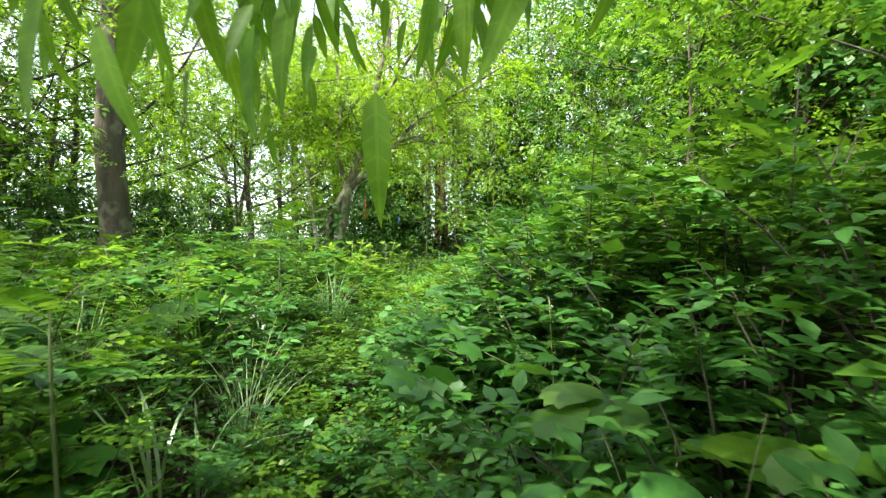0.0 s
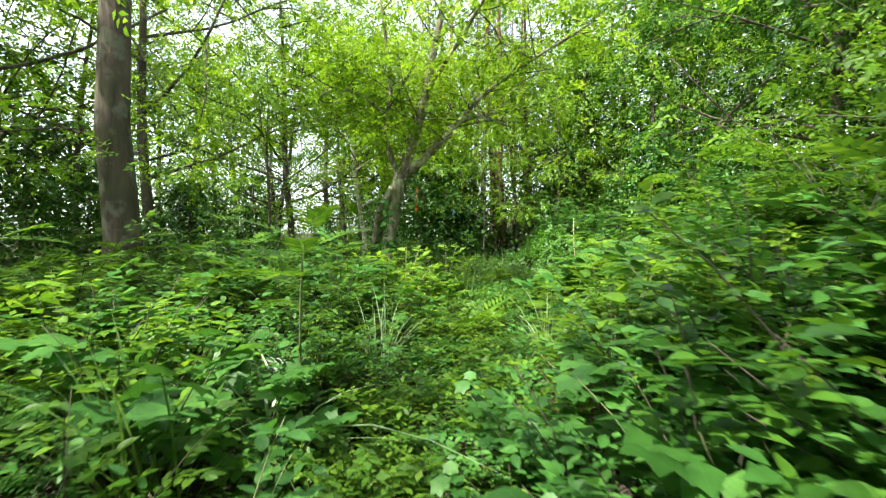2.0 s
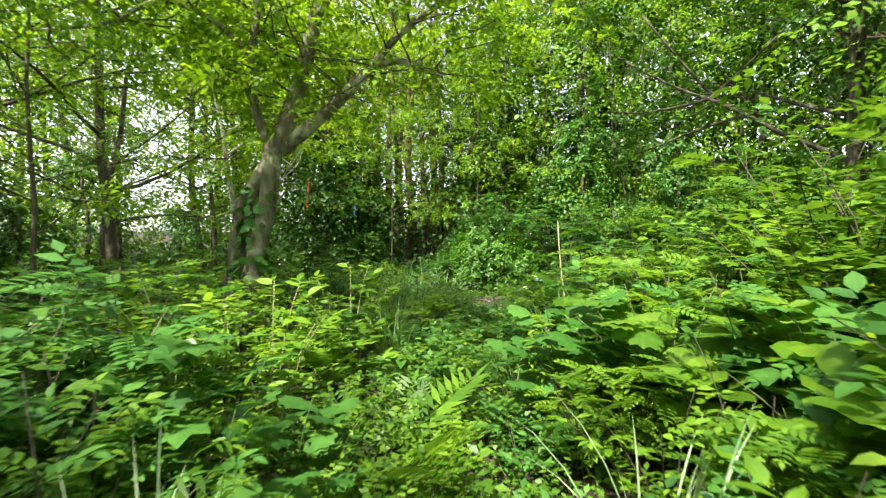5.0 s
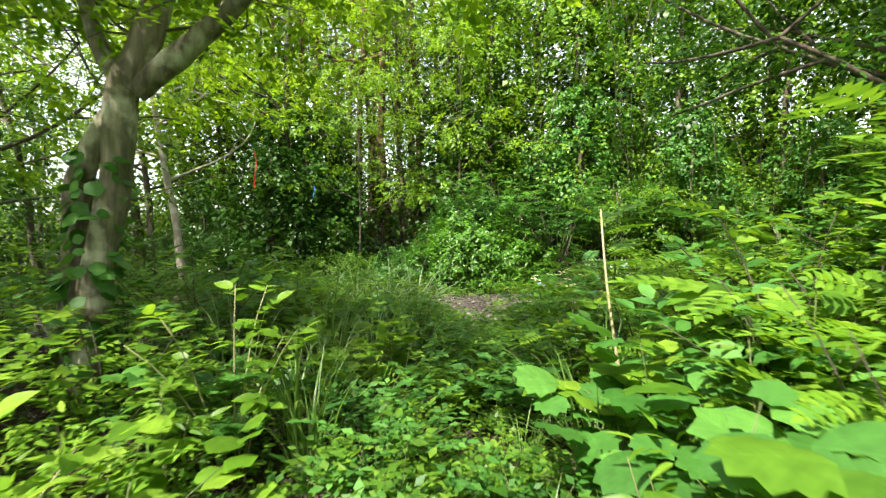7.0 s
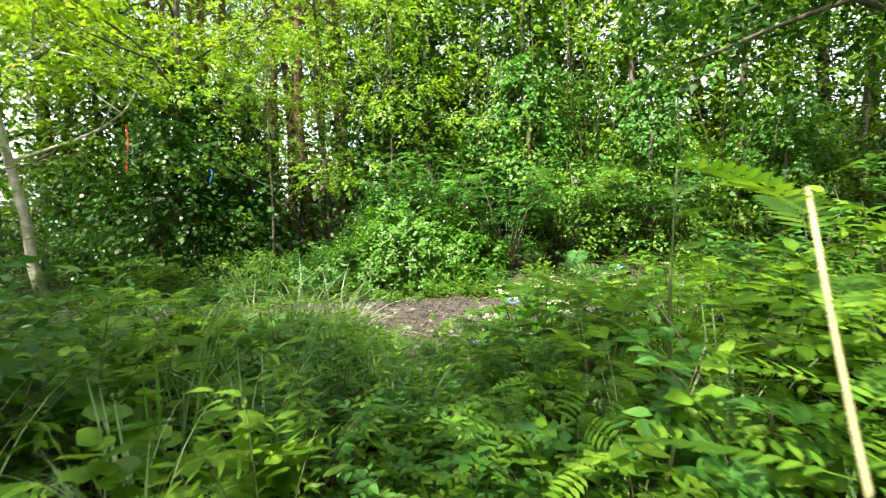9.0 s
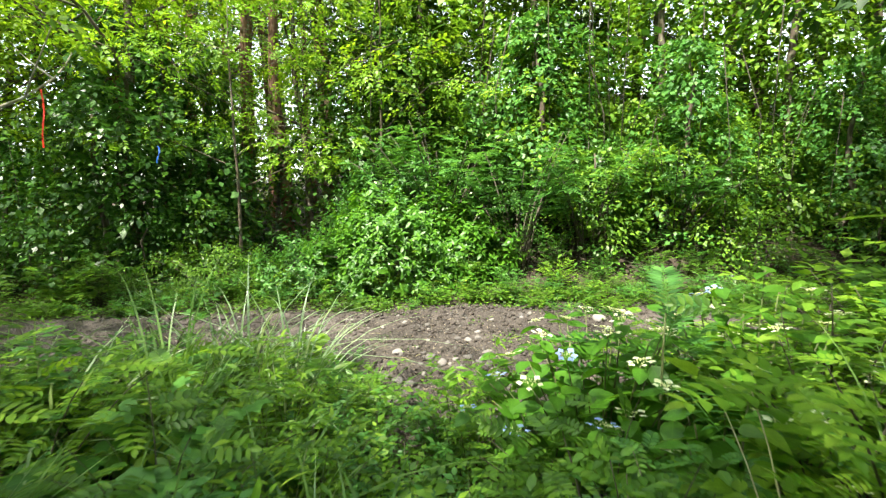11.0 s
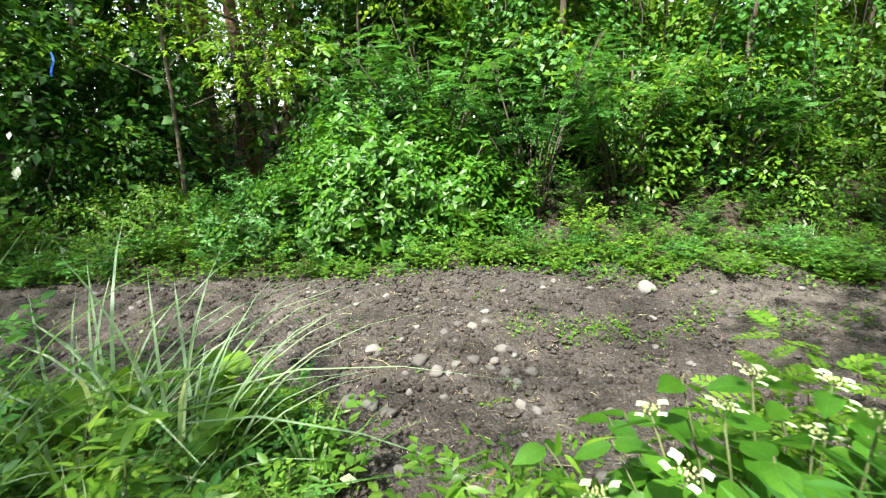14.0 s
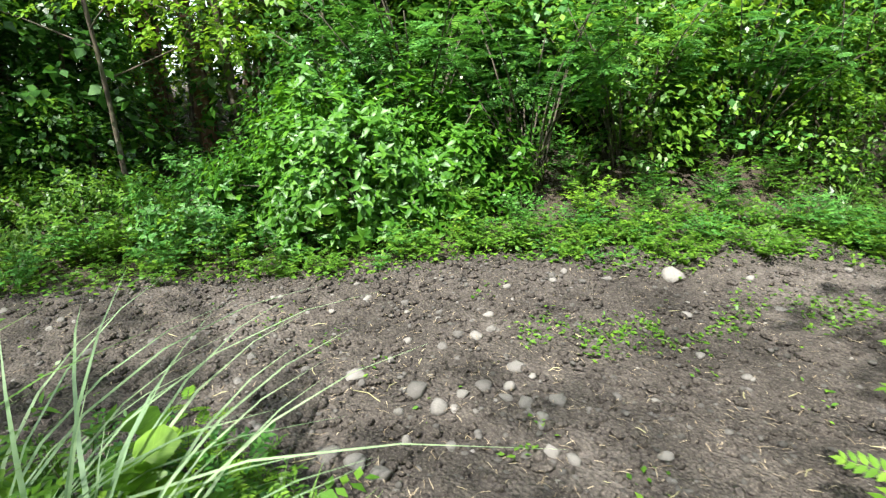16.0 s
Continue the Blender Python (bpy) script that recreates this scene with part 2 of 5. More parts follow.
def leaves_mesh(name, tpl, P, D, N, S, mat, W=None):
    """One mesh of many leaves: at P, running along D, facing N, S long, W times as wide as the pattern."""
    tv, tf = tpl
    P, D, N, S = (np.asarray(q, float) for q in (P, D, N, S))
    D = D / (np.linalg.norm(D, axis=1)[:, None] + 1e-9)
    X = np.cross(D, N)
    X /= np.linalg.norm(X, axis=1)[:, None] + 1e-9
    Z = np.cross(X, D)
    w = S if W is None else S * np.asarray(W)
    v = (P[:, None] + tv[None, :, 0, None] * (X * w[:, None])[:, None] + tv[None, :, 1, None] * (D * S[:, None])[:, None]
         + tv[None, :, 2, None] * (Z * S[:, None])[:, None]).reshape(-1, 3)
    n, k = len(P), len(tv)
    size = np.array([len(f) for f in tf])
    flat = np.array([i for f in tf for i in f])
    loops = (flat[None] + (np.arange(n) * k)[:, None]).ravel()
    sizes = np.tile(size, n)
    me = bpy.data.meshes.new(name)
    me.vertices.add(len(v))
    me.vertices.foreach_set("co", v.ravel())
    me.loops.add(len(loops))
    me.loops.foreach_set("vertex_index", loops)
    me.polygons.add(len(sizes))
    me.polygons.foreach_set("loop_start", np.concatenate([[0], np.cumsum(sizes)[:-1]]))
    me.polygons.foreach_set("loop_total", sizes)
    flat_uv = tv[flat][:, :2] if k < 26 else np.tile((0.25, 0.04), (len(flat), 1))
    me.uv_layers.new(name="leaf")
    me.uv_layers["leaf"].data.foreach_set("uv", np.tile(flat_uv, (n, 1)).ravel())
    me.materials.append(mat)
    me.update(calc_edges=True)
    me.shade_smooth()
    return me


def blade(width, stations, droop, fold, power=1.0):
    """A leaf pattern of length 1 along y: outline from the width at each station, folded on its midrib."""
    ys = np.linspace(0, 1, stations + 2)
    prof = np.sin(np.pi * ys ** power) ** 0.85
    v, f = [], []
    for y, p in zip(ys, prof):
        z = -droop * y * y
        v.append((0, y, z))
        if 0 < y < 1:
            v += [(-width / 2 * p, y - 0.04, z + fold * p * width), (width / 2 * p, y - 0.04, z + fold * p * width)]
    last = len(v) - 1
    # vertices: 0 base, then centre, left, right for each station, last is the tip
    f = [(0, 1, 2), (0, 3, 1)]
    for i in range(stations - 1):
        c, l, r = 1 + 3 * i, 2 + 3 * i, 3 + 3 * i
        f += [(c, c + 3, l + 3, l), (c, r, r + 3, c + 3)]
    c = 1 + 3 * (stations - 1)
    f += [(c, last, c + 1), (c, c + 2, last)]
    return np.array(v, float), f


def kite(width, droop=0.1):
    return np.array([(0, 0, 0), (-width / 2, 0.42, 0.03), (0, 1, -droop), (width / 2, 0.42, 0.03)], float), [(0, 3, 2, 1)]


def oval(width, droop=0.1):
    """A flat rounded leaflet of six corners."""
    w = width / 2
    return np.array([(0, 0, 0), (w * 0.85, 0.25, 0.03), (w * 0.9, 0.6, 0.02), (0, 1, -droop), (-w * 0.9, 0.6, 0.02), (-w * 0.85, 0.25, 0.03)], float), [(0, 1, 2, 3), (0, 3, 4, 5)]


def lobed(lobes, depth, width=1.0, wave=0.05):
    """A broad leaf with pointed lobes and a heart-shaped base, from a fan of outline points."""
    pts = [(0, 0, 0), (0, 0.45, 0.0)]
    k = lobes * 2 + 1
    for i in range(k):
        a = -2.45 + 4.9 * i / (k - 1)
        r = (1.0 if i % 2 else depth) * (0.62 + 0.1 * math.cos(a))
        pts.append((math.sin(a) * r * width, 0.42 + math.cos(a) * r * 0.95, -0.1 * r * r + wave * (-1) ** i - 0.1 * abs(math.sin(a)) * 0.4))
    f = [(1, 2 + i + 1, 2 + i) for i in range(k - 1)] + [(0, 1, 2), (0, 2 + k - 1, 1)]
    return np.array(pts, float), f


def joined(pattern, placed):
    """A pattern made of copies of another one: (x, y, z, turn, tilt, size) each."""
    tv, tf = pattern
    v, f = [], []
    for x, y, z, turn, tilt, size in placed:
        m = np.array(Euler((tilt, 0, turn)).to_matrix())
        off = sum(len(q) for q in v)
        v.append(tv * size @ m.T + np.array((x, y, z)))
        f += [tuple(i + off for i in q) for q in tf]
    return np.concatenate(v), f


def pinnate(pairs, leaflet, size, arch=0.15, turn=1.15):
    """A feathery compound leaf: pairs of leaflets along a midrib and one at the tip."""
    placed = []
    for i in range(pairs):
        y = 0.16 + 0.74 * i / max(pairs - 1, 1)
        s = size * (0.75 + 0.5 * math.sin(math.pi * min(1, (i + 1.2) / (pairs + 0.6))))
        for side in (-1, 1):
            placed.append((0, y, -arch * y * y, side * turn * (1 - 0.25 * y), 0.1, s))
    placed.append((0, 0.9, -arch * 0.81, 0, -0.2, size))
    v, f = joined(leaflet, placed)
    k = len(v)
    rib = np.array([(-0.006, 0, 0), (0.006, 0, 0), (0.005, 0.5, -arch * 0.25), (-0.005, 0.5, -arch * 0.25), (0.003, 0.95, -arch * 0.9), (-0.003, 0.95, -arch * 0.9)])
    return np.concatenate([v, rib]), f + [(k, k + 1, k + 2, k + 3), (k + 3, k + 2, k + 4, k + 5)]


rng = np.random.default_rng(11)
OVATE = blade(0.5, 2, 0.12, 0.14, 0.85)
OVATE_FINE = blade(0.56, 4, 0.16, 0.12, 0.82)
LANCE = blade(0.24, 3, 0.25, 0.15, 0.8)
LANCE_FINE = blade(0.21, 6, 0.18, 0.2, 0.7)
KITE = kite(0.55)
KITE_NARROW = kite(0.34)
LOBED = lobed(5, 0.74)
LOBED_FINE = lobed(9, 0.86, 1.0, 0.025)
HEART = lobed(4, 0.88, 0.95, 0.02)
PINNATE = pinnate(6, kite(0.5), 0.28)
PINNATE_FINE = pinnate(6, oval(0.46), 0.25)
FERN = pinnate(13, kite(0.2, 0.05), 0.24, 0.3, 1.25)
SPRAY = joined(kite(0.55, 0.14), [(0.02 * math.sin(i * 2.3), 0.13 * i, -0.012 * i * i + 0.02 * math.sin(i * 5.1), (-1) ** i * (0.95 - 0.06 * i), -0.25 * math.sin(i * 1.7), 0.35 + 0.05 * math.sin(i * 3.1))
                                  for i in range(6)] + [(0, 0.72, -0.04, 0, -0.3, 0.34)])
SPRAY_NARROW = joined(kite(0.3, 0.2), [(0, 0.1 * i, -0.02 * i, (-1) ** i * 0.75, -0.4 - 0.2 * math.sin(i * 2.7), 0.36) for i in range(8)] + [(0, 0.75, -0.1, 0, -0.5, 0.36)])
NEEDLES = joined(kite(0.16, 0.1), [(0, 0.09 * i, -0.008 * i * i, (-1) ** i * 0.8, -0.2, 0.34) for i in range(10)])


def part(name, data, mat, parent, label=""):
    """Links a mesh (or a Geo) as one part under a thing or under a part."""
    me = data.mesh(name, mat) if isinstance(data, Geo) else data
    ob = new(name, me)
    ob.parent = parent
    return tagged(ob, label)


def thing(name, at, label, category, group="", kind=""):
    ob = new(name)
    ob.empty_display_size = 0.2
    ob.location = at
    return tagged(ob, label, category, group, kind)


# ---- the plan: path, road and lie of the land ----
PATH_Y = (-6.0, 0.0, 1.7, 3.6, 5.3, 6.5, 8.2, 9.6, 10.4, 11.3, 12.1, 14.0)
PATH_X = (0.6, 0.0, -0.36, -0.72, -0.55, -0.36, -0.08, 0.28, 0.52, 0.75, 0.9, 1.1)
RISE_Y = (-8.0, 0.0, 4.0, 8.0, 10.5, 12.2, 13.3, 14.6, 16.0, 20.0, 30.0, 80.0)
RISE_Z = (0.0, 0.12, 0.5, 0.72, 0.66, 0.42, 0.27, 0.33, 0.48, 0.75, 1.4, 3.0)


def path_x(y):
    return np.interp(y, PATH_Y, PATH_X)


def road_s(x, y):
    """Metres beyond the road's far edge (minus: on the road, down to -2.8, and this side of it)."""
    return (np.asarray(y) - (15.9 - 0.23 * (np.asarray(x) - 1.5))) * 0.975


def ground_z(x, y):
    x, y = np.asarray(x, float), np.asarray(y, float)
    yr = np.clip(y, -8, 80)
    s = road_s(x, y)
    across = np.clip(y + 0.23 * (x - 1.5), -8, 80)
    blend = np.clip((y - 10) / 3, 0, 1)
    z = np.interp(yr * (1 - blend) + across * blend, RISE_Y, RISE_Z)
    right = np.clip(x - path_x(np.clip(y, -6, 14)) - 0.9, 0, 9)
    z = z + 0.17 * right * np.clip((11.5 - y) / 3, 0, 1)
    z = z - 0.03 * np.clip(-x - 1.5, 0, 12)
    hill = np.clip(s - 0.6, 0, 14) * 0.3 * np.clip((x - 0.5) / 4, 0, 1)
    z = z + hill
    z = z + 0.03 * np.sin(x * 1.7 + 0.6 * y) * np.sin(y * 1.3 - 0.5 * x) + 0.012 * np.sin(x * 5.1 + y * 2) * np.sin(y * 4.3)
    # the trodden line
    d = np.abs(x - path_x(np.clip(y, -6, 14)))
    return z - 0.05 * np.exp(-(d / 0.22) ** 2) * (y < 13)


def gz(x, y):
    return float(ground_z(x, y))


def axis(lo, hi, step, far, grow):
    mid = np.arange(lo, hi + step / 2, step)
    out, d, a = [], step, 0.0
    while a < far:
        d *= grow
        a += d
        out.append(a)
    out = np.array(out)
    return np.concatenate([lo - out[::-1], mid, hi + out])


def sheet(name, xs, ys, height, mat):
    X, Y = np.meshgrid(xs, ys)
    v = np.stack([X, Y, height(X, Y)], -1).reshape(-1, 3)
    w, h = len(xs), len(ys)
    f = [(j * w + i, j * w + i + 1, (j + 1) * w + i + 1, (j + 1) * w + i) for j in range(h - 1) for i in range(w - 1)]
    g = Geo()
    g.add(v, f)
    return g.mesh(name, mat)


ground = tagged(new("ground", sheet("ground", axis(-9, 11, 0.2, 900, 1.3), axis(-4, 20, 0.2, 900, 1.3), ground_z, SOIL)),
                "dark brown forest soil with leaf litter under the plants", "ground", kind="structure")

# the dirt road that crosses the end of the path
xs = np.concatenate([np.arange(-9, -1.5, 0.25), np.arange(-1.5, 5.5, 0.045), np.arange(5.5, 12.01, 0.2)])
ss = np.linspace(-3.05, 0.25, 74)
XX, SS = np.meshgrid(xs, ss)
YY = 15.9 - 0.23 * (XX - 1.5) + SS / 0.975
edge = np.minimum(SS + 3.05, 0.25 - SS)
rough = 0.008 * np.sin(XX * 9 + 3 * np.sin(SS * 7)) * np.sin(SS * 11 + XX * 2) + 0.006 * np.sin(XX * 23 + SS * 17)
bumps = np.array([noise.fractal(Vector((x * 3.2, y * 3.2, 0.0)), 0.7, 2.2, 5) for x, y in zip(XX.ravel(), YY.ravel())]).reshape(XX.shape)
rough = rough + 0.011 * bumps
rut = -0.03 * (np.exp(-((SS + 0.75) / 0.3) ** 2) + np.exp(-((SS + 2.1) / 0.3) ** 2))
ZZ = ground_z(XX, YY) + np.where(edge < 0.12, -0.02 + edge * 0.35, 0.022) + rut * (edge > 0.3) + 0.03 * (edge > 0.3) + rough
g = Geo()
w = len(xs)
g.add(np.stack([XX, YY, ZZ], -1).reshape(-1, 3), [(j * w + i, j * w + i + 1, (j + 1) * w + i + 1, (j + 1) * w + i) for j in range(len(ss) - 1) for i in range(w - 1)])
road = tagged(new("road", g.mesh("road", DIRT)), "grey-brown dirt track with stones and shallow ruts", "road", kind="structure")


def road_z(x, y):
    s = float(road_s(x, y))
    e = min(s + 3.05, 0.25 - s)
    r = -0.03 * (math.exp(-((s + 0.75) / 0.3) ** 2) + math.exp(-((s + 2.1) / 0.3) ** 2))
    return gz(x, y) + (0.022 + (r + 0.03 if e > 0.3 else 0) if e > 0.12 else -0.02 + e * 0.35)


# ---- plants ----
def unit(a):
    return a / (np.linalg.norm(a, axis=-1, keepdims=True) + 1e-9)


def make_shrub(name, seed, label, category, mat, tpl, height, spread, stems, twigs, per_twig, size, stem_mat=TWIG, lift=0.35, low=0.2, group="", droop=0.15, thick=0.0045, split=True):
    """A bushy plant: curved stems from one root, twigs on them, leaves on both sides of the twigs."""
    r = np.random.default_rng(seed)
    root = thing(name, (0, 0, 0), label, category, group)
    g = Geo()
    P, D, N, S = [], [], [], []
    for i in range(stems):
        if split and i:
            part("stem", g, stem_mat, root)
            g = Geo()
        a = i * 2.4 + r.uniform(-0.5, 0.5)
        reach = spread * math.sqrt(r.uniform(0.05, 1))
        h = height * r.uniform(0.6, 1.0) * (1 - 0.35 * (reach / spread) ** 2)
        b0 = np.array([math.cos(a), math.sin(a), 0]) * r.uniform(0.01, 0.12) * spread
        tip = np.array([math.cos(a) * reach, math.sin(a) * reach, h])
        mid = (b0 + tip) / 2 + np.array([-math.cos(a), -math.sin(a), 0]) * reach * 0.2 + np.array([0, 0, h * 0.16]) + r.normal(0, 0.03, 3) * spread
        ts = np.linspace(0, 1, 6)[:, None]
        pts = (1 - ts) ** 2 * b0 + 2 * ts * (1 - ts) * mid + ts ** 2 * tip
        pts[0, 2] = -0.04
        if split:
            g.tube(pts, np.linspace(thick, thick * 0.3, 6) * (0.7 + height * 0.5), 4)
        else:
            g.tube(pts[[0, 3, 5]], np.array([thick, thick * 0.6, thick * 0.3]) * (0.7 + height * 0.5), 3)
        for k in range(twigs):
            t = low + (1 - low) * (k + r.uniform(0, 1)) / twigs
            base = (1 - t) ** 2 * b0 + 2 * t * (1 - t) * mid + t ** 2 * tip
            az = a + r.uniform(-1.9, 1.9)
            d = unit(np.array([math.cos(az), math.sin(az), r.uniform(-0.1, lift * 2)]))
            ln = size * per_twig * 0.28 * r.uniform(0.7, 1.3)
            end = base + d * ln
            side = unit(np.cross(d, [0, 0, 1.0]))
            for q in range(per_twig):
                u = (q + 0.6) / per_twig
                P.append(base + (end - base) * u)
                if q == per_twig - 1:
                    D.append(d + r.normal(0, 0.15, 3))
                else:
                    D.append(d * 0.55 + side * (-1) ** q + np.array([0, 0, r.uniform(-droop * 2, 0.25)]))
                N.append(np.array([0, 0, 1.0]) + r.normal(0, 0.28, 3))
                S.append(size * r.uniform(0.6, 1.15))
    last = part("stem", g, stem_mat, root)
    if not split:
        tagged(last, kind="stuff")
    part("foliage", leaves_mesh("foliage", tpl, P, D, N, S, mat), mat, root)
    return root


def make_rosette(name, seed, label, category, mat, tpl, count, length, rise, group="", width=None, spread=0.05):
    """A plant of arching leaves from one point: ferns, tufts."""
    r = np.random.default_rng(seed)
    root = thing(name, (0, 0, 0), label, category, group)
    a = np.arange(count) * 2.4 + r.uniform(-0.3, 0.3, count)
    up = r.uniform(rise * 0.7, rise * 1.3, count)
    D = np.stack([np.cos(a), np.sin(a), up], 1)
    N = np.stack([-np.cos(a) * up, -np.sin(a) * up, np.ones(count)], 1) + r.normal(0, 0.1, (count, 3))
    P = np.stack([np.cos(a) * spread, np.sin(a) * spread, np.full(count, -0.01)], 1)
    for i in range(count):
        part("frond", leaves_mesh("frond", tpl, P[i:i + 1], D[i:i + 1], N[i:i + 1], [length * r.uniform(0.6, 1.1)], mat), mat, root)
    return root


def grass_geo(count, length, radius, width, seed, lean=0.5):
    r = np.random.default_rng(seed)
    g = Geo()
    for i in range(count):
        a, q = r.uniform(0, 6.283), radius * math.sqrt(r.uniform(0, 1))
        b = np.array([math.cos(a) * q, math.sin(a) * q, -0.02])
        out = a + r.uniform(-0.9, 0.9)
        ln = length * r.uniform(0.5, 1.1)
        bend = lean * r.uniform(0.3, 1.5)
        ts = np.linspace(0, 1, 7)
        ox = np.cos(out) * ln * bend * ts ** 2
        oy = np.sin(out) * ln * bend * ts ** 2
        oz = ln * (ts - bend * 0.55 * ts ** 2.6)
        c = b + np.stack([ox, oy, oz], 1)
        sd = np.array([-math.sin(out), math.cos(out), 0.0])
        wd = width * r.uniform(0.7, 1.2) * np.array([0.7, 0.95, 1.0, 0.9, 0.72, 0.45, 0.03])
        v = np.concatenate([c - sd * wd[:, None], c + sd * wd[:, None]])
        g.add(v, [(k, k + 1, k + 8, k + 7) for k in range(6)])
    return g


def make_grass(name, seed, label, mat, count, length, radius, width, lean=0.5, group="grass tufts"):
    root = thing(name, (0, 0, 0), label, "grass", group)
    part("blade_tuft", grass_geo(count, length, radius, width, seed, lean), mat, root)
    return root


def place(ob, x, y, turn=0.0, scale=1.0, sink=0.0, tilt=0.0):
    m = pose(x, y, gz(x, y) - sink, tilt, 0, math.degrees(turn)) @ Matrix.Scale(scale, 4)
    return m


first_use = set()


def put(ob, x, y, turn=0.0, scale=1.0, sink=0.0, tilt=0.0):
    """The pattern itself goes to its first place, and copies of it to the others."""
    m = place(ob, x, y, turn, scale, sink, tilt)
    if ob.name not in first_use:
        first_use.add(ob.name)
        ob.matrix_basis = m
        return ob
    c = copy_thing(ob, m)
    c.scale = (scale, scale, scale)
    return c


# ---- trees ----
def crown_mesh(name, tpl, tips, per_tip, reach, size, mat, seed, flat=0.35, hang=0.25):
    """Leaf sprays in flattened tufts round the ends of the limbs."""
    r = np.random.default_rng(seed)
    tips = np.asarray(tips, float)
    c = np.repeat(tips, per_tip, 0)
    off = r.normal(0, 1, c.shape) * np.array([reach, reach, reach * flat])
    P = c + off
    D = unit(off * np.array([1, 1, 0.4]) + r.normal(0, 0.35 * reach, c.shape)) + np.array([0, 0, -hang])
    N = np.array([0, 0, 1.0]) + r.normal(0, 0.35, c.shape)
    S = size * r.uniform(0.6, 1.25, len(P))
    return leaves_mesh(name, tpl, P, D, N, S, mat)


def grow(g, start, d, length, radius, depth, r, tips, spread=0.75, up=0.15, sides=6, kids=3):
    """Limbs that fork: tapered, slightly bent; the ends are collected."""
    d = unit(np.asarray(d, float))
    n = 5
    pts = [np.asarray(start, float)]
    for i in range(n - 1):
        d = unit(d + r.normal(0, 0.1, 3) + np.array([0, 0, up * 0.12]))
        pts.append(pts[-1] + d * length / (n - 1))
    g.tube(pts, np.linspace(radius, radius * 0.55, n), sides)
    if depth <= 1:
        tips.append(pts[3])
    if depth == 0:
        tips.append(pts[-1])
        return
    for k in range(kids):
        t = pts[-1] if k == 0 else pts[2 + (k % (n - 2))]
        q = d * (1 if k == 0 else 0.5) + r.normal(0, spread, 3) * np.array([1, 1, 0.45])
        grow(g, t, q, length * r.uniform(0.6, 0.85), radius * 0.55, depth - 1, r, tips, spread, up, max(4, sides - 1), kids)


def make_tree(name, seed, label, bark, leaf, height, girth, crown_low, limbs, limb_len, per_tip, reach, size, tpl=SPRAY, depth=1, rise=0.35, lean=(0, 0), group="woodland trees", flat=0.35):
    """A broad-leaved tree: bent trunk, forking limbs, tufts of leaf sprays with gaps."""
    r = np.random.default_rng(seed)
    root = thing(name, (0, 0, 0), label, "tree", group)
    g = Geo()
    zs = np.linspace(-0.25, height, 9)
    wob = np.cumsum(r.normal(0, 0.05 * height / 8, (9, 2)), 0)
    wob -= wob[1]
    pts = np.column_stack([wob[:, 0] + lean[0] * zs, wob[:, 1] + lean[1] * zs, zs])
    rad = girth * np.interp(zs / height, [-0.1, 0, 0.05, 0.5, 1], [1.5, 1.4, 1.0, 0.7, 0.2])
    g.tube(pts, rad, 9)
    part("trunk", g, bark, root)
    tips = [pts[-1], pts[-2]]
    for i in range(limbs):
        t = crown_low + (1 - crown_low) * (i + r.uniform(0.1, 0.9)) / limbs
        z = t * height
        p = np.array([np.interp(z, zs, pts[:, 0]), np.interp(z, zs, pts[:, 1]), z])
        a = i * 2.4 + r.uniform(-0.5, 0.5)
        ln = limb_len * (1.1 - 0.6 * max(0, t - 0.4)) * r.uniform(0.75, 1.1)
        b = Geo()
        grow(b, p, (math.cos(a), math.sin(a), rise), ln, girth * 0.38 * (1.15 - 0.6 * t), depth, r, tips)
        part("branch", b, bark, root)
    part("crown", crown_mesh("crown", tpl, tips, per_tip, reach, size, leaf, seed + 5, flat), leaf, root)
    return root

# ---- woodland trees ----
CANOPY_LABEL = "broad-leaved tree with a light green layered crown"
tree_a = make_tree("broadleaf_tree", 3, CANOPY_LABEL, BARK_DARK, LEAF_CANOPY, 7.5, 0.085, 0.24, 11, 2.2, 15, 0.42, 0.3)
tree_b = make_tree("broadleaf_tree", 8, CANOPY_LABEL, BARK_DARK, LEAF_CANOPY, 9.0, 0.11, 0.24, 12, 2.6, 15, 0.46, 0.32)
tree_c = make_tree("slender_tree", 21, "slender young tree with bright green leaves", BARK_DARK, LEAF_BRIGHT, 5.5, 0.035, 0.22, 9, 1.5, 13, 0.36, 0.26)
tree_d = make_tree("leaning_tree", 33, "leaning broad-leaved tree with sparse fine leaves", BARK_DARK, LEAF_MID, 8.0, 0.07, 0.22, 11, 2.4, 14, 0.45, 0.3, lean=(0.12, -0.05))
cedar = make_tree("cedar_tree", 41, "tall straight cedar with reddish bark and dark foliage", BARK_CEDAR, LEAF_CEDAR, 14.0, 0.12, 0.3, 13, 1.4, 11, 0.34, 0.42, NEEDLES, 0, -0.15, group="cedar grove")

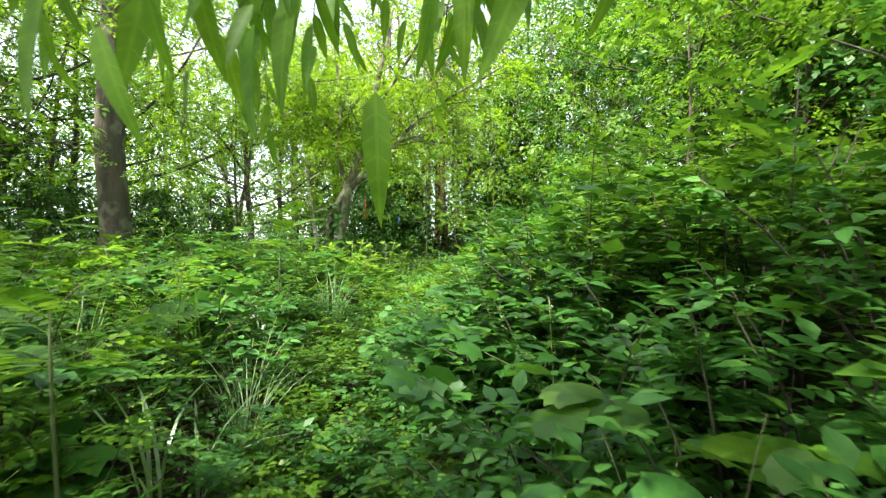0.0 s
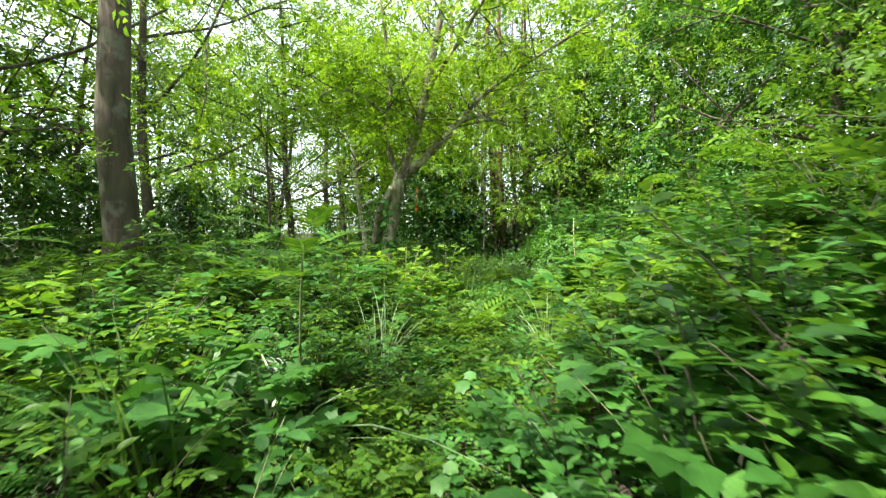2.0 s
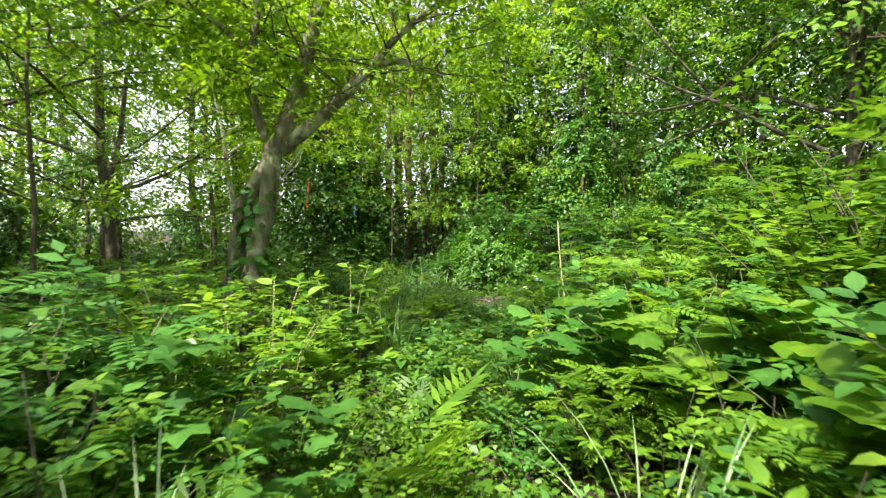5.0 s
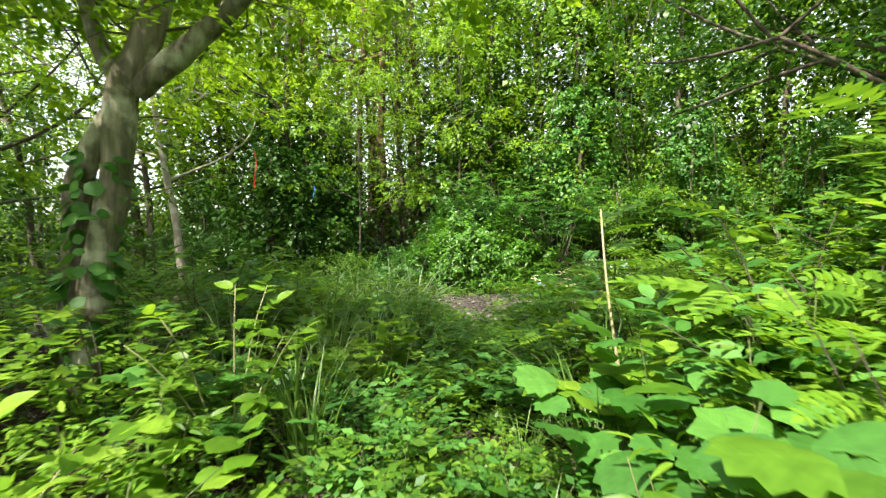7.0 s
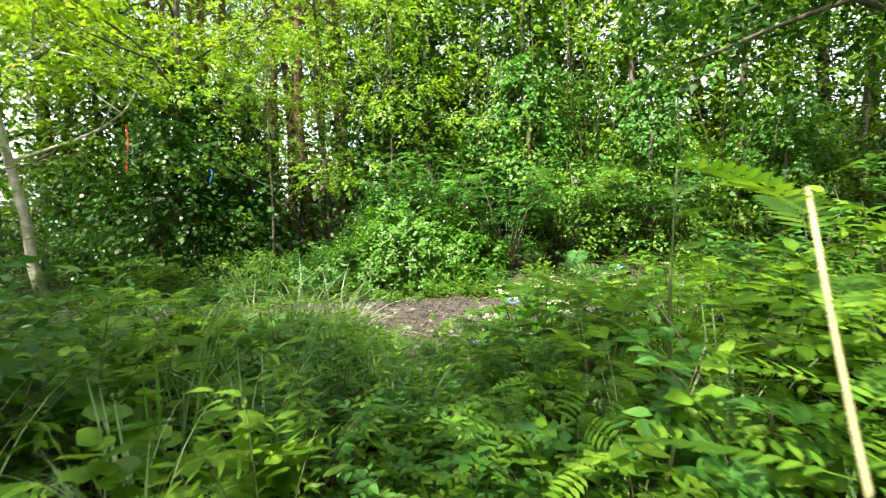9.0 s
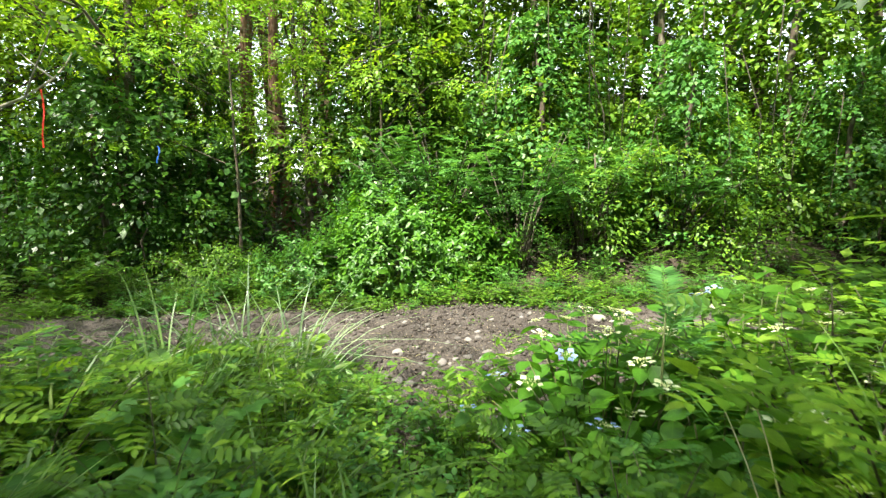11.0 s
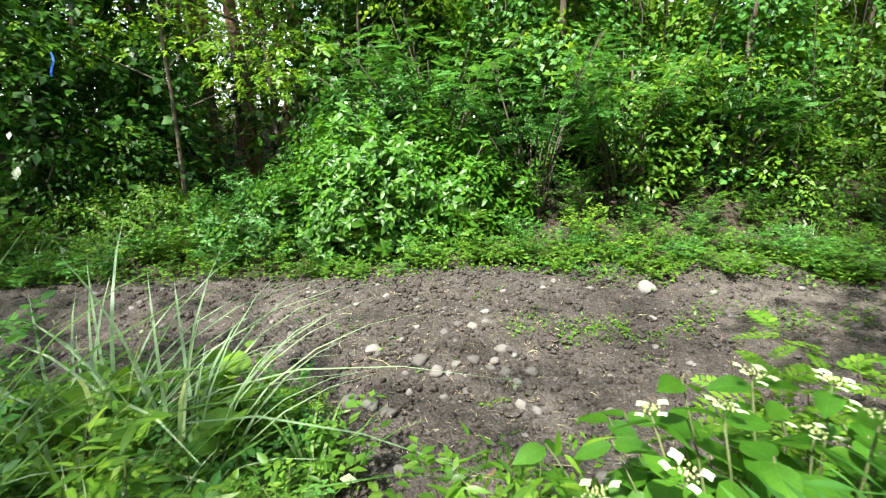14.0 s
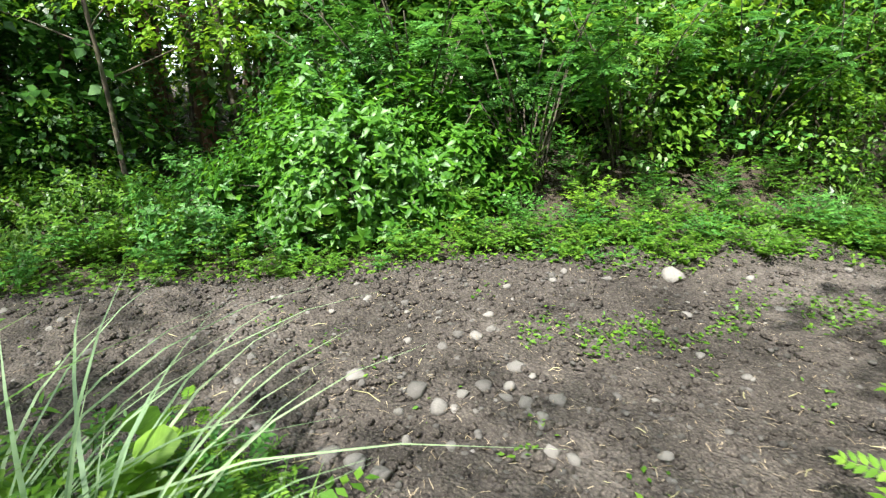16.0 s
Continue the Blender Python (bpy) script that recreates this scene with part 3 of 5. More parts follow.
for kind, x, y, turn, s in (
        (tree_a, -4.6, 12.4, 0.3, 0.95), (tree_b, -8.2, 9.0, 2.2, 1.0), (tree_d, -5.8, 14.2, 0.9, 0.9), (tree_a, -9.5, 13.0, 4.0, 1.1),
        (tree_c, -5.9, 6.2, 2.9, 1.0), (tree_b, -2.6, 20.8, 5.0, 1.0), (tree_d, -7.6, 19.0, 3.9, 1.1),
        (tree_b, 8.0, 10.4, 0.6, 0.95), (tree_c, 2.9, 6.0, 4.1, 0.72), (tree_a, 6.4, 5.6, 5.2, 1.0),
        (tree_d, 5.6, 2.4, 2.6, 0.95), (tree_b, 10.5, 8.0, 3.1, 1.05), (tree_c, 1.9, 19.6, 3.0, 1.0),
        (tree_b, -2.4, -3.5, 1.0, 0.8), (tree_a, 3.2, -3.0, 0.2, 0.9), (tree_d, -6.5, 1.5, 1.7, 0.9), (tree_a, 5.6, 21.5, 3.6, 1.1),
        (tree_b, 10.0, 19.0, 2.0, 1.0), (tree_a, 0.6, 21.4, 0.8, 0.95), (tree_c, -0.6, 18.8, 0.8, 0.85), (tree_a, -12.5, 10.5, 3.3, 1.1),
        (tree_c, 3.3, 3.4, 0.9, 0.8), (tree_a, 8.6, 9.4, 1.1, 1.0), (tree_c, -7.2, 4.0, 5.1, 1.0),
        # three tree_b near the start, trunks out of view, are added for shade
        (tree_d, -10.5, 6.0, 0.2, 1.0), (tree_a, -3.6, 23.5, 1.9, 1.1), (tree_c, -3.9, 9.6, 1.9, 0.8), (tree_b, -1.3, -1.3, 2.7, 0.85), (tree_b, 1.3, -0.9, 5.3, 1.15), (tree_b, -1.7, -0.2, 0.7, 1.1), (tree_b, -6.2, 10.2, 1.1, 0.9), (tree_d, -8.8, 11.4, 2.1, 1.0), (tree_a, -5.6, 19.8, 1.0, 1.0), (tree_b, -6.8, 22.0, 0.3, 1.1), (tree_a, -10.8, 9.0, 5.0, 1.0), (tree_b, 1.9, 24.0, 2.2, 1.1)):
    put(kind, x, y, turn, s)
evergreen = make_tree("evergreen_tree", 47, "dark evergreen tree with dense glossy foliage", BARK_DARK, LEAF_DARK, 8.5, 0.12, 0.2, 14, 2.0, 24, 0.42, 0.3)
put(evergreen, 6.2, 11.0, 0.5)
put(evergreen, 5.0, 10.4, 3.1, 0.9)
put(evergreen, 7.8, 11.0, 4.2, 1.05)
put(evergreen, 9.6, 10.2, 2.5, 1.1)
for i in range(15):
    x, y = -3.0 + (i % 5) * 1.0 + rng.uniform(-0.35, 0.35), 22.3 + (i // 5) * 2.3 + rng.uniform(-1.1, 1.1)
    put(cedar, x, y, rng.uniform(0, 6.28), rng.uniform(0.75, 1.1))


# ---- the dense wood that closes the view ----
def make_wood_tree(seed, height, radius, mat, clumps, per_clump, size):
    """A tall tree in full leaf down to the ground: layered clumps of foliage with hollows between them."""
    r = np.random.default_rng(seed)
    root = thing("wood_edge_tree", (0, 0, 0), "tall leafy tree of the dense surrounding wood", "tree", "surrounding wood")
    g = Geo()
    zs = np.linspace(-0.3, height * 0.96, 8)
    bend = np.cumsum(r.normal(0, 0.09, (8, 2)), 0)
    g.tube(np.column_stack([bend - bend[1], zs]), np.linspace(0.17, 0.04, 8), 7)
    part("trunk", g, BARK_DARK, root)
    z = height * (0.03 + 0.97 * (np.arange(clumps) + r.uniform(0, 1, clumps)) / clumps)
    a = np.arange(clumps) * 2.4 + r.uniform(-0.5, 0.5, clumps)
    q = radius * np.sqrt(np.clip(1.06 - (z / height) ** 2.4, 0.03, 1)) * r.uniform(0.35, 1.0, clumps)
    c = np.repeat(np.column_stack([np.cos(a) * q, np.sin(a) * q, z]), per_clump, 0)
    off = r.normal(0, 1, c.shape) * np.array([0.62, 0.62, 0.3])
    D = unit(off * np.array([1, 1, 0.4])) + r.normal(0, 0.3, c.shape) + np.array([0, 0, -0.3])
    N = np.array([0, 0, 0.9]) + unit(off * np.array([1, 1, 0.2])) * 0.4 + r.normal(0, 0.3, c.shape)
    part("foliage", leaves_mesh("foliage", kite(0.66, 0.12), c + off - [0, 0, 0.2] * (off[:, :1] ** 2 + off[:, 1:2] ** 2), D, N, size * r.uniform(0.55, 1.3, len(c)), mat), mat, root)
    return root


wood_kinds = [make_wood_tree(300, 12.0, 2.5, LEAF_MID, 74, 62, 0.21), make_wood_tree(301, 10.5, 2.3, LEAF_DARK, 74, 62, 0.2), make_wood_tree(302, 11.0, 2.4, LEAF_CANOPY, 70, 60, 0.21)]


def open_wedge(x, y):
    """The track runs out of the wood here, under open sky."""
    return -30 < math.degrees(math.atan2(x + 0.4, y - 5)) < -20


wood_spots = []
for row, (off, gap) in enumerate(((6.0, 2.3), (9.5, 2.6))):
    for x in np.arange(-19 + row, 21, gap):
        y = 15.9 - 0.23 * (x - 1.5) + off + rng.uniform(-0.8, 0.8)
        if -4.2 < x < 2.6:
            y += 8.5
        wood_spots.append((x + rng.uniform(-0.5, 0.5), y))
for y in np.arange(-9, 13, 2.6):
    wood_spots += [(-14.5 + rng.uniform(-1, 1), y), (14.5 + rng.uniform(-1, 1), y)]
for x in np.arange(-11, 12, 3.6):
    wood_spots.append((x, -14 + rng.uniform(-1.5, 1.5)))
for i, (x, y) in enumerate(wood_spots):
    if open_wedge(x, y) or -3.8 < float(road_s(x, y)) < 1.5:
        continue
    put(wood_kinds[(0, 1, 0, 2, 1)[i % 5]], x, y, rng.uniform(0, 6.28), rng.uniform(0.8, 1.12))
for x, y, s in ((-4.6, 22.8, 0.7), (-6.1, 24.2, 0.75), (-3.2, 25.5, 0.8)):
    put(wood_kinds[2], x, y, x, s)

# ---- the forked tree beside the path ----
forked = thing("forked_tree", (-1.95, 9.9, gz(-1.95, 9.9)), "forked cherry-like tree with mottled lichen-grey bark", "tree")
o = np.array(forked.location)


def stem_part(name, pts, radii, sides=10):
    g = Geo()
    pts = np.array(pts, float)
    fine = np.linspace(0, 1, len(pts) * 4 - 3)
    t0 = np.linspace(0, 1, len(pts))
    q = np.column_stack([np.interp(fine, t0, pts[:, i]) for i in range(3)])
    for _ in range(2):
        q[1:-1] = (q[:-2] + 2 * q[1:-1] + q[2:]) / 4
    g.tube(q - o, np.interp(fine, t0, radii) * (1 + 0.05 * np.sin(fine * 37)), sides)
    part(name, g, BARK, forked)
    return q


LOWER = 0.17


def lowered(pts):
    """The stems above the knee stand a little lower on the trunk."""
    return [(x, y, z - LOWER * min(1.0, max(0.0, (z - 0.8) / 1.6))) for x, y, z in pts]


stem_part("trunk", lowered([(-2.14, 9.9, 0.4), (-2.09, 9.9, 1.0), (-2.02, 9.9, 1.7), (-1.87, 9.9, 2.35), (-1.84, 9.9, 2.85), (-1.77, 9.9, 3.05)]), [0.15, 0.108, 0.094, 0.09, 0.098, 0.092])
stem_part("second_stem", lowered([(-2.42, 10.3, 0.4), (-2.36, 10.25, 1.1), (-2.24, 10.15, 1.9), (-2.14, 9.97, 2.35), (-1.9, 9.92, 2.75)]), [0.12, 0.095, 0.088, 0.08, 0.07])
crown_tips = []
limbs = (([(-1.78, 9.9, 2.95), (-1.64, 9.9, 3.3), (-1.46, 9.9, 3.9), (-1.32, 9.95, 4.6), (-1.00, 10.2, 6.4)], [0.095, 0.09, 0.08, 0.065, 0.03]),
         ([(-1.75, 9.9, 2.9), (-1.54, 9.88, 3.06), (-1.20, 9.85, 3.36), (-0.86, 9.85, 3.73), (-0.55, 9.85, 3.83), (-0.14, 9.85, 3.66)], [0.08, 0.075, 0.065, 0.05, 0.035, 0.02]),
         ([(-1.84, 9.9, 2.95), (-1.94, 9.9, 3.13), (-2.04, 9.9, 3.56), (-2.03, 9.9, 3.84), (-1.93, 9.9, 4.36), (-2.10, 9.7, 5.8)], [0.055, 0.05, 0.045, 0.042, 0.035, 0.015]),
         ([(-0.88, 9.85, 3.7), (-0.50, 9.7, 4.1), (0.30, 9.6, 4.6), (1.10, 9.7, 5.1)], [0.045, 0.035, 0.028, 0.015]),
         ([(-2.03, 9.9, 3.84), (-2.30, 9.88, 4.11), (-2.61, 9.85, 4.28), (-2.91, 9.8, 4.29), (-3.22, 9.7, 4.0), (-3.80, 9.5, 3.85)], [0.035, 0.032, 0.028, 0.024, 0.018, 0.01]),
         ([(-1.40, 9.9, 4.2), (-0.80, 9.3, 4.8), (-0.30, 8.4, 5.2), (0.20, 7.6, 5.3)], [0.04, 0.03, 0.02, 0.012]))
r5 = np.random.default_rng(5)
for pts, rad in limbs:
    q = stem_part("limb", lowered(pts), rad, 8)
    for k in range(len(q) // 3, len(q), 2):
        for _ in range(2):
            twig = Geo()
            grow(twig, q[k] - o, r5.normal(0, 1, 3) * np.array([1, 1, 0.3]) + np.array([0, 0, 0.25]), r5.uniform(0.5, 0.9), 0.012, 1, r5, crown_tips, 0.7, 0.1, 4, 2)
            part("twig", twig, BARK_DARK, forked)
n_ivy = 260
ia, iz = r5.uniform(0, 6.283, n_ivy), r5.uniform(0, 1, n_ivy) ** 1.4 * 1.7
ix = np.interp(iz, (0, 0.6, 1.3, 1.9), (-0.17, -0.13, -0.06, 0.06))
P = np.column_stack([ix + np.cos(ia) * 0.145, np.sin(ia) * 0.145, iz])
D = np.column_stack([np.cos(ia) * 0.5, np.sin(ia) * 0.5, np.full(n_ivy, -0.6)]) + r5.normal(0, 0.4, (n_ivy, 3))
N = np.column_stack([np.cos(ia), np.sin(ia), np.full(n_ivy, 0.6)])
part("ivy", leaves_mesh("ivy", HEART, P, D, N, 0.085 * r5.uniform(0.6, 1.2, n_ivy), LEAF_BLUISH), LEAF_BLUISH, forked, "ivy leaves climbing the trunk")
part("crown", crown_mesh("crown", SPRAY, crown_tips, 6, 0.3, 0.24, LEAF_CANOPY, 77), LEAF_CANOPY, forked)

# the large trunk by the first part of the path
big = make_tree("old_tree", 61, "large dark trunk with furrowed bark", BARK_DARK, LEAF_MID, 11.0, 0.22, 0.4, 9, 2.6, 12, 0.5, 0.34, lean=(0.01, 0.0))
put(big, -4.9, 7.7, 0.4)
pale = make_tree("pale_tree", 64, "crooked tree with pale grey bark and thin foliage", BARK_PALE, LEAF_CANOPY, 6.5, 0.09, 0.3, 8, 2.0, 10, 0.45, 0.3, lean=(-0.12, 0.0))
put(pale, -4.4, 18.4, 0.4)
put(pale, 7.0, 10.9, 2.4, 0.9)


# ---- vine-hung wall of trees beyond the road ----
BROAD = kite(0.78, 0.12)


def make_vine_tree(seed, height, radius, mat, n, size, name="vine_covered_tree", label="tree smothered in climbing vines down to the ground", group="vine-covered wood edge", tpl=BROAD):
    r = np.random.default_rng(seed)
    root = thing(name, (0, 0, 0), label, "tree" if "tree" in name else "bush", group)
    g = Geo()
    zs = np.linspace(-0.2, height * 0.95, 7)
    g.tube(np.column_stack([r.normal(0, 0.06, 7), r.normal(0, 0.06, 7), zs]), np.linspace(0.09, 0.03, 7) * min(1, height / 4), 7)
    part("trunk", g, BARK_DARK, root)
    z = height * r.uniform(0.0, 1.0, n) ** 0.9
    a = r.uniform(0, 6.283, n)
    prof = radius * (0.72 + 0.25 * np.sin(z * 1.9 + a * 2 + seed) + 0.24 * np.sin(a * 3 + z * 3.1) + 0.12 * np.sin(a * 7 - z * 5.3)) * np.sqrt(np.clip(1.05 - (z / height) ** 3, 0.02, 1))
    q = prof * r.uniform(0.6, 1.12, n)
    P = np.column_stack([np.cos(a) * q, np.sin(a) * q, z])
    # leaves gather in tufts, with dark hollows between them
    lump = np.sin(a * 5 + z * 2.3 + seed) + np.sin(a * 3 - z * 4.1) + np.sin(z * 6.7 + a)
    P = P[lump > -0.9]
    a, n = a[lump > -0.9], int((lump > -0.9).sum())
    D = np.column_stack([np.cos(a) * 0.8, np.sin(a) * 0.8, np.full(n, -0.3)]) + r.normal(0, 0.55, (n, 3))
    N = np.column_stack([np.cos(a) * 0.45, np.sin(a) * 0.45, np.full(n, 1.0)]) + r.normal(0, 0.3, (n, 3))
    part("foliage", leaves_mesh("foliage", tpl, P, D, N, size * r.uniform(0.6, 1.3, n), mat), mat, root)
    for i in range(6 if height > 3.5 else 0):
        v = Geo()
        aa = r.uniform(0, 6.283)
        top = np.array([math.cos(aa) * radius * 0.6, math.sin(aa) * radius * 0.6, height * r.uniform(0.6, 0.95)])
        v.tube([top, top * [1.4, 1.4, 0.6] + r.normal(0, 0.1, 3), top * [1.5, 1.5, 0.02] + r.normal(0, 0.1, 3) * [1, 1, 0]], [0.012, 0.009, 0.007], 4)
        part("vine_stem", v, TWIG, root)
    return root


vine_a = make_vine_tree(71, 7.5, 1.7, LEAF_BRIGHT, 12000, 0.108)
vine_b = make_vine_tree(72, 6.0, 1.6, LEAF_MID, 9000, 0.105)
vine_c = make_vine_tree(73, 4.0, 1.5, LEAF_BLUISH, 6000, 0.11)
dark_bush = make_vine_tree(74, 3.0, 1.3, LEAF_DARK, 4500, 0.1, "evergreen_bush", "dense dark evergreen bush at the wood's edge", "dark bushes")
thicket = [make_vine_tree(75 + i, 1.9, 1.15, m, 1500, 0.12, "thicket_bush", "dense leafy bush of the woodland thicket", "thicket", KITE) for i, m in enumerate((LEAF_MID, LEAF_DARK, LEAF_BRIGHT))]
for kind, x, y, turn, s in ((vine_a, 2.9, 20.3, 0, 1.0), (vine_a, 5.0, 19.4, 2.1, 1.05), (vine_a, 7.2, 18.4, 0.7, 1.0), (vine_a, 9.2, 17.4, 4.0, 1.05), (vine_a, 11.4, 16.4, 2.9, 1.05),
                            (vine_c, 4.6, 18.4, 0.2, 0.9), (vine_c, 6.6, 17.0, 1.9, 0.8), (vine_a, 13.4, 14.4, 0.3, 1.2), (vine_c, 9.0, 16.0, 3.3, 0.75), (vine_b, 15.5, 14.2, 1.3, 1.2),
                            (vine_b, -1.3, 21.5, 1.2, 0.7), (vine_b, 3.6, 23.5, 0.5, 1.2), (vine_b, 7.0, 21.5, 0.5, 1.3), (vine_c, 11.5, 14.6, 2.0, 0.7),
                            (dark_bush, -2.6, 18.9, 0.4, 1.0), (vine_c, -4.6, 20.4, 2.0, 0.6), (vine_c, -6.4, 19.4, 3.3, 0.55), (dark_bush, -1.1, 19.6, 1.0, 0.8),
                            (dark_bush, -8.4, 18.6, 5.0, 1.2), (dark_bush, -6.6, 12.0, 0.9, 0.8), (dark_bush, -8.0, 14.5, 2.6, 1.0), (dark_bush, -7.4, 10.2, 2.3, 0.75),
                            # the small dark_bush at (3.7, 17.6) stands in for the hollow's shade
                            (dark_bush, 3.6, 18.6, 2.3, 0.8), (dark_bush, 3.7, 17.6, 1.1, 0.45), (dark_bush, 5.2, 17.3, 0.2, 0.5), (dark_bush, 9.5, 11.0, 1.2, 1.2), (dark_bush, 6.6, 9.6, 2.9, 0.8), (dark_bush, -6.4, 8.0, 4.4, 0.65), (dark_bush, 6.6, 9.2, 1.0, 1.6), (dark_bush, 9.0, 9.6, 1.0, 1.6), (dark_bush, -1.9, 20.3, 1.6, 1.35), (vine_c, -2.9, 21.6, 2.6, 1.2), (dark_bush, 2.0, 20.6, 3.1, 1.3), (vine_b, 2.2, 21.8, 3.1, 1.1), (dark_bush, -10.5, 13.4, 0.2, 1.4), (dark_bush, -9.8, 11.5, 1.2, 1.2), (dark_bush, -9.0, 7.4, 2.2, 1.1), (vine_b, -12.0, 13.5, 0.4, 1.0), (vine_b, -9.0, 21.5, 1.4, 0.9), (vine_b, 13.4, 7.6, 1.4, 1.2), (vine_a, 16.0, 17.5, 2.0, 1.4), (vine_b, -13.0, 8.5, 2.0, 1.0), (dark_bush, -4.7, 10.7, 1.9, 0.55), (dark_bush, -5.6, 9.4, 0.4, 0.5), (vine_b, 11.5, 8.0, 0.4, 1.0)):
    put(kind, x, y, turn, s)
for i in range(84):
    # a ring of thicket that closes the view near the ground
    a = math.radians(-180 + 360 * (i + rng.uniform(-0.4, 0.4)) / 84)
    d = rng.uniform(10.5, 21)
    x, y = d * math.sin(a), 8 + d * math.cos(a)
    if -3.9 < float(road_s(x, y)) < 1.2 or (abs(x) < 4 and y < 19):
        continue
    put(thicket[rng.integers(3)], x, y, rng.uniform(0, 6.28), rng.uniform(0.8, 1.5))


for i in range(46):
    x = rng.uniform(2.6, 13.5)
    s_off = rng.uniform(0.75, 4.2)
    if x < 4.6 and s_off < 2.6:
        continue
    put(thicket[(0, 2, 0, 1)[rng.integers(4)]], x, 15.9 - 0.23 * (x - 1.5) + s_off, rng.uniform(0, 6.28), rng.uniform(0.4, 0.75) + 0.08 * s_off)
for i in range(14):
    x = rng.uniform(-9, -0.8)
    put(thicket[rng.integers(2)], x, 15.9 - 0.23 * (x - 1.5) + rng.uniform(0.9, 3), rng.uniform(0, 6.28), rng.uniform(0.4, 0.8))

# ---- the mound of shrubs at the road's far edge ----
MOUND_LEAF = blade(0.42, 3, 0.2, 0.12, 0.8)


def make_mound(x, y, rx, ry, h, shoots, mat, size, seed, label, flowers=0, fill=2500):
    """A domed shrub: leafy shoots whose leaves spread in whorls, over darker small leaves within."""
    r = np.random.default_rng(seed)
    root = thing("mounded_shrub", (x, y, gz(x, y)), label, "shrub", "shrubs by the track")

    def dome(n, lo, hi):
        a, el = r.uniform(0, 6.283, n), np.arcsin(r.uniform(0.02, 1, n))
        lump = 1 + 0.14 * np.sin(a * 3 + 2 * el + seed) + 0.11 * np.sin(a * 5 - 4 * el) + 0.06 * np.sin(a * 11 + 7 * el)
        k = lump * r.uniform(lo, hi, n)
        nrm = np.column_stack([np.cos(a) * np.cos(el), np.sin(a) * np.cos(el), np.sin(el)])
        return nrm * np.array([rx, ry, h]) * k[:, None], nrm

    tips, nrm = dome(shoots, 0.86, 1.07)
    axis_ = unit(nrm * np.array([0.8, 0.8, 0.5]) + [0, 0, 0.55] + r.normal(0, 0.2, nrm.shape))
    P, D, N, S = [], [], [], []
    for tip, ax in zip(tips, axis_):
        e1 = unit(np.cross(ax, [0.3, 0.8, 0.2]))
        e2 = np.cross(ax, e1)
        turn, own = r.uniform(0, 6.28), r.uniform(0.75, 1.2)
        for k in range(8):
            w = turn + k * 1.57 + (k // 2) * 0.6
            out = e1 * math.cos(w) + e2 * math.sin(w)
            P.append(tip - ax * 0.035 * (k // 2))
            D.append(out + ax * (0.55 - 0.28 * (k // 2)) + r.normal(0, 0.12, 3))
            N.append(ax + r.normal(0, 0.12, 3))
            S.append(size * own * (0.6 + 0.16 * (k // 2)) * r.uniform(0.85, 1.15))
    part("foliage", leaves_mesh("foliage", MOUND_LEAF, P, D, N, S, mat), mat, root)
    # inner leaves take the dark leaf colour, which paints the dome's inner shade
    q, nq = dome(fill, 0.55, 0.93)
    part("inner_foliage", leaves_mesh("inner_foliage", KITE, q, nq + r.normal(0, 0.6, q.shape), np.array([0, 0, 0.8]) + nq * 0.5 + r.normal(0, 0.3, q.shape), size * 0.7 * r.uniform(0.6, 1.2, fill), LEAF_DARK), LEAF_DARK, root, "inner leaves in a darker green for shade")
    for i in range(16):
        g = Geo()
        t = tips[i * (shoots // 16)] * 0.97
        g.tube([(t[0] * 0.3, t[1] * 0.3, -0.05), t * [0.6, 0.6, 0.6] + r.normal(0, 0.06, 3), t], [0.014, 0.01, 0.005], 5)
        part("stem", g, TWIG, root)
    for i in range(flowers):
        k = int(r.integers(shoots))
        if nrm[k, 1] > 0.1:
            continue
        c = tips[k] + axis_[k] * 0.03 + r.normal(0, 0.02, 3)
        me = leaves_mesh("flower", PETALS, [c], r.normal(0, 1, (1, 3)), [axis_[k] + [0, -0.4, 0]], [r.uniform(0.03, 0.045)], PETAL_WHITE)
        part("flower", me, PETAL_WHITE, root, "small white flower")
    return root


PETALS = joined(blade(0.92, 5, 0.14, 0.1, 0.9), [(0, 0, 0, i * math.pi / 2, 0.15, 0.5) for i in range(4)])
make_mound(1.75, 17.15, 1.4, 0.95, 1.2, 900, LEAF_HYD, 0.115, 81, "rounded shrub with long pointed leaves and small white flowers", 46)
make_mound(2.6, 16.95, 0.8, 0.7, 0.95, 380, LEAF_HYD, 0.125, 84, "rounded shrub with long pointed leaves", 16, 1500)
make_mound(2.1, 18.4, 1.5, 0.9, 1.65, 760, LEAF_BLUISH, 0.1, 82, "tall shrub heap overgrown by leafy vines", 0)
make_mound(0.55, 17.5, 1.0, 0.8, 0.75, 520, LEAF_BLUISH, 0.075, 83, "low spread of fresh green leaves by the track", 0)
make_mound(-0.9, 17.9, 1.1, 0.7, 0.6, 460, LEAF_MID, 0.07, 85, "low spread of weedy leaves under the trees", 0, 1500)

# a spreading shrub with feathery leaves over a dark hollow
canopy_shrub = make_shrub("spreading_shrub", 186, "spreading shrub with feathery green leaves over shaded ground", "shrub", LEAF_BLUISH, PINNATE_FINE, 2.5, 1.35, 17, 9, 4, 0.2, TWIG, low=0.5, lift=0.12, group="spreading shrubs", thick=0.008)
for x, y, turn, s in ((3.55, 16.95, 0.3, 0.98), (2.7, 18.0, 2.2, 1.15), (4.7, 16.9, 1.4, 0.9), (6.1, 16.6, 4.0, 0.85)):
    put(canopy_shrub, x, y, turn, s)

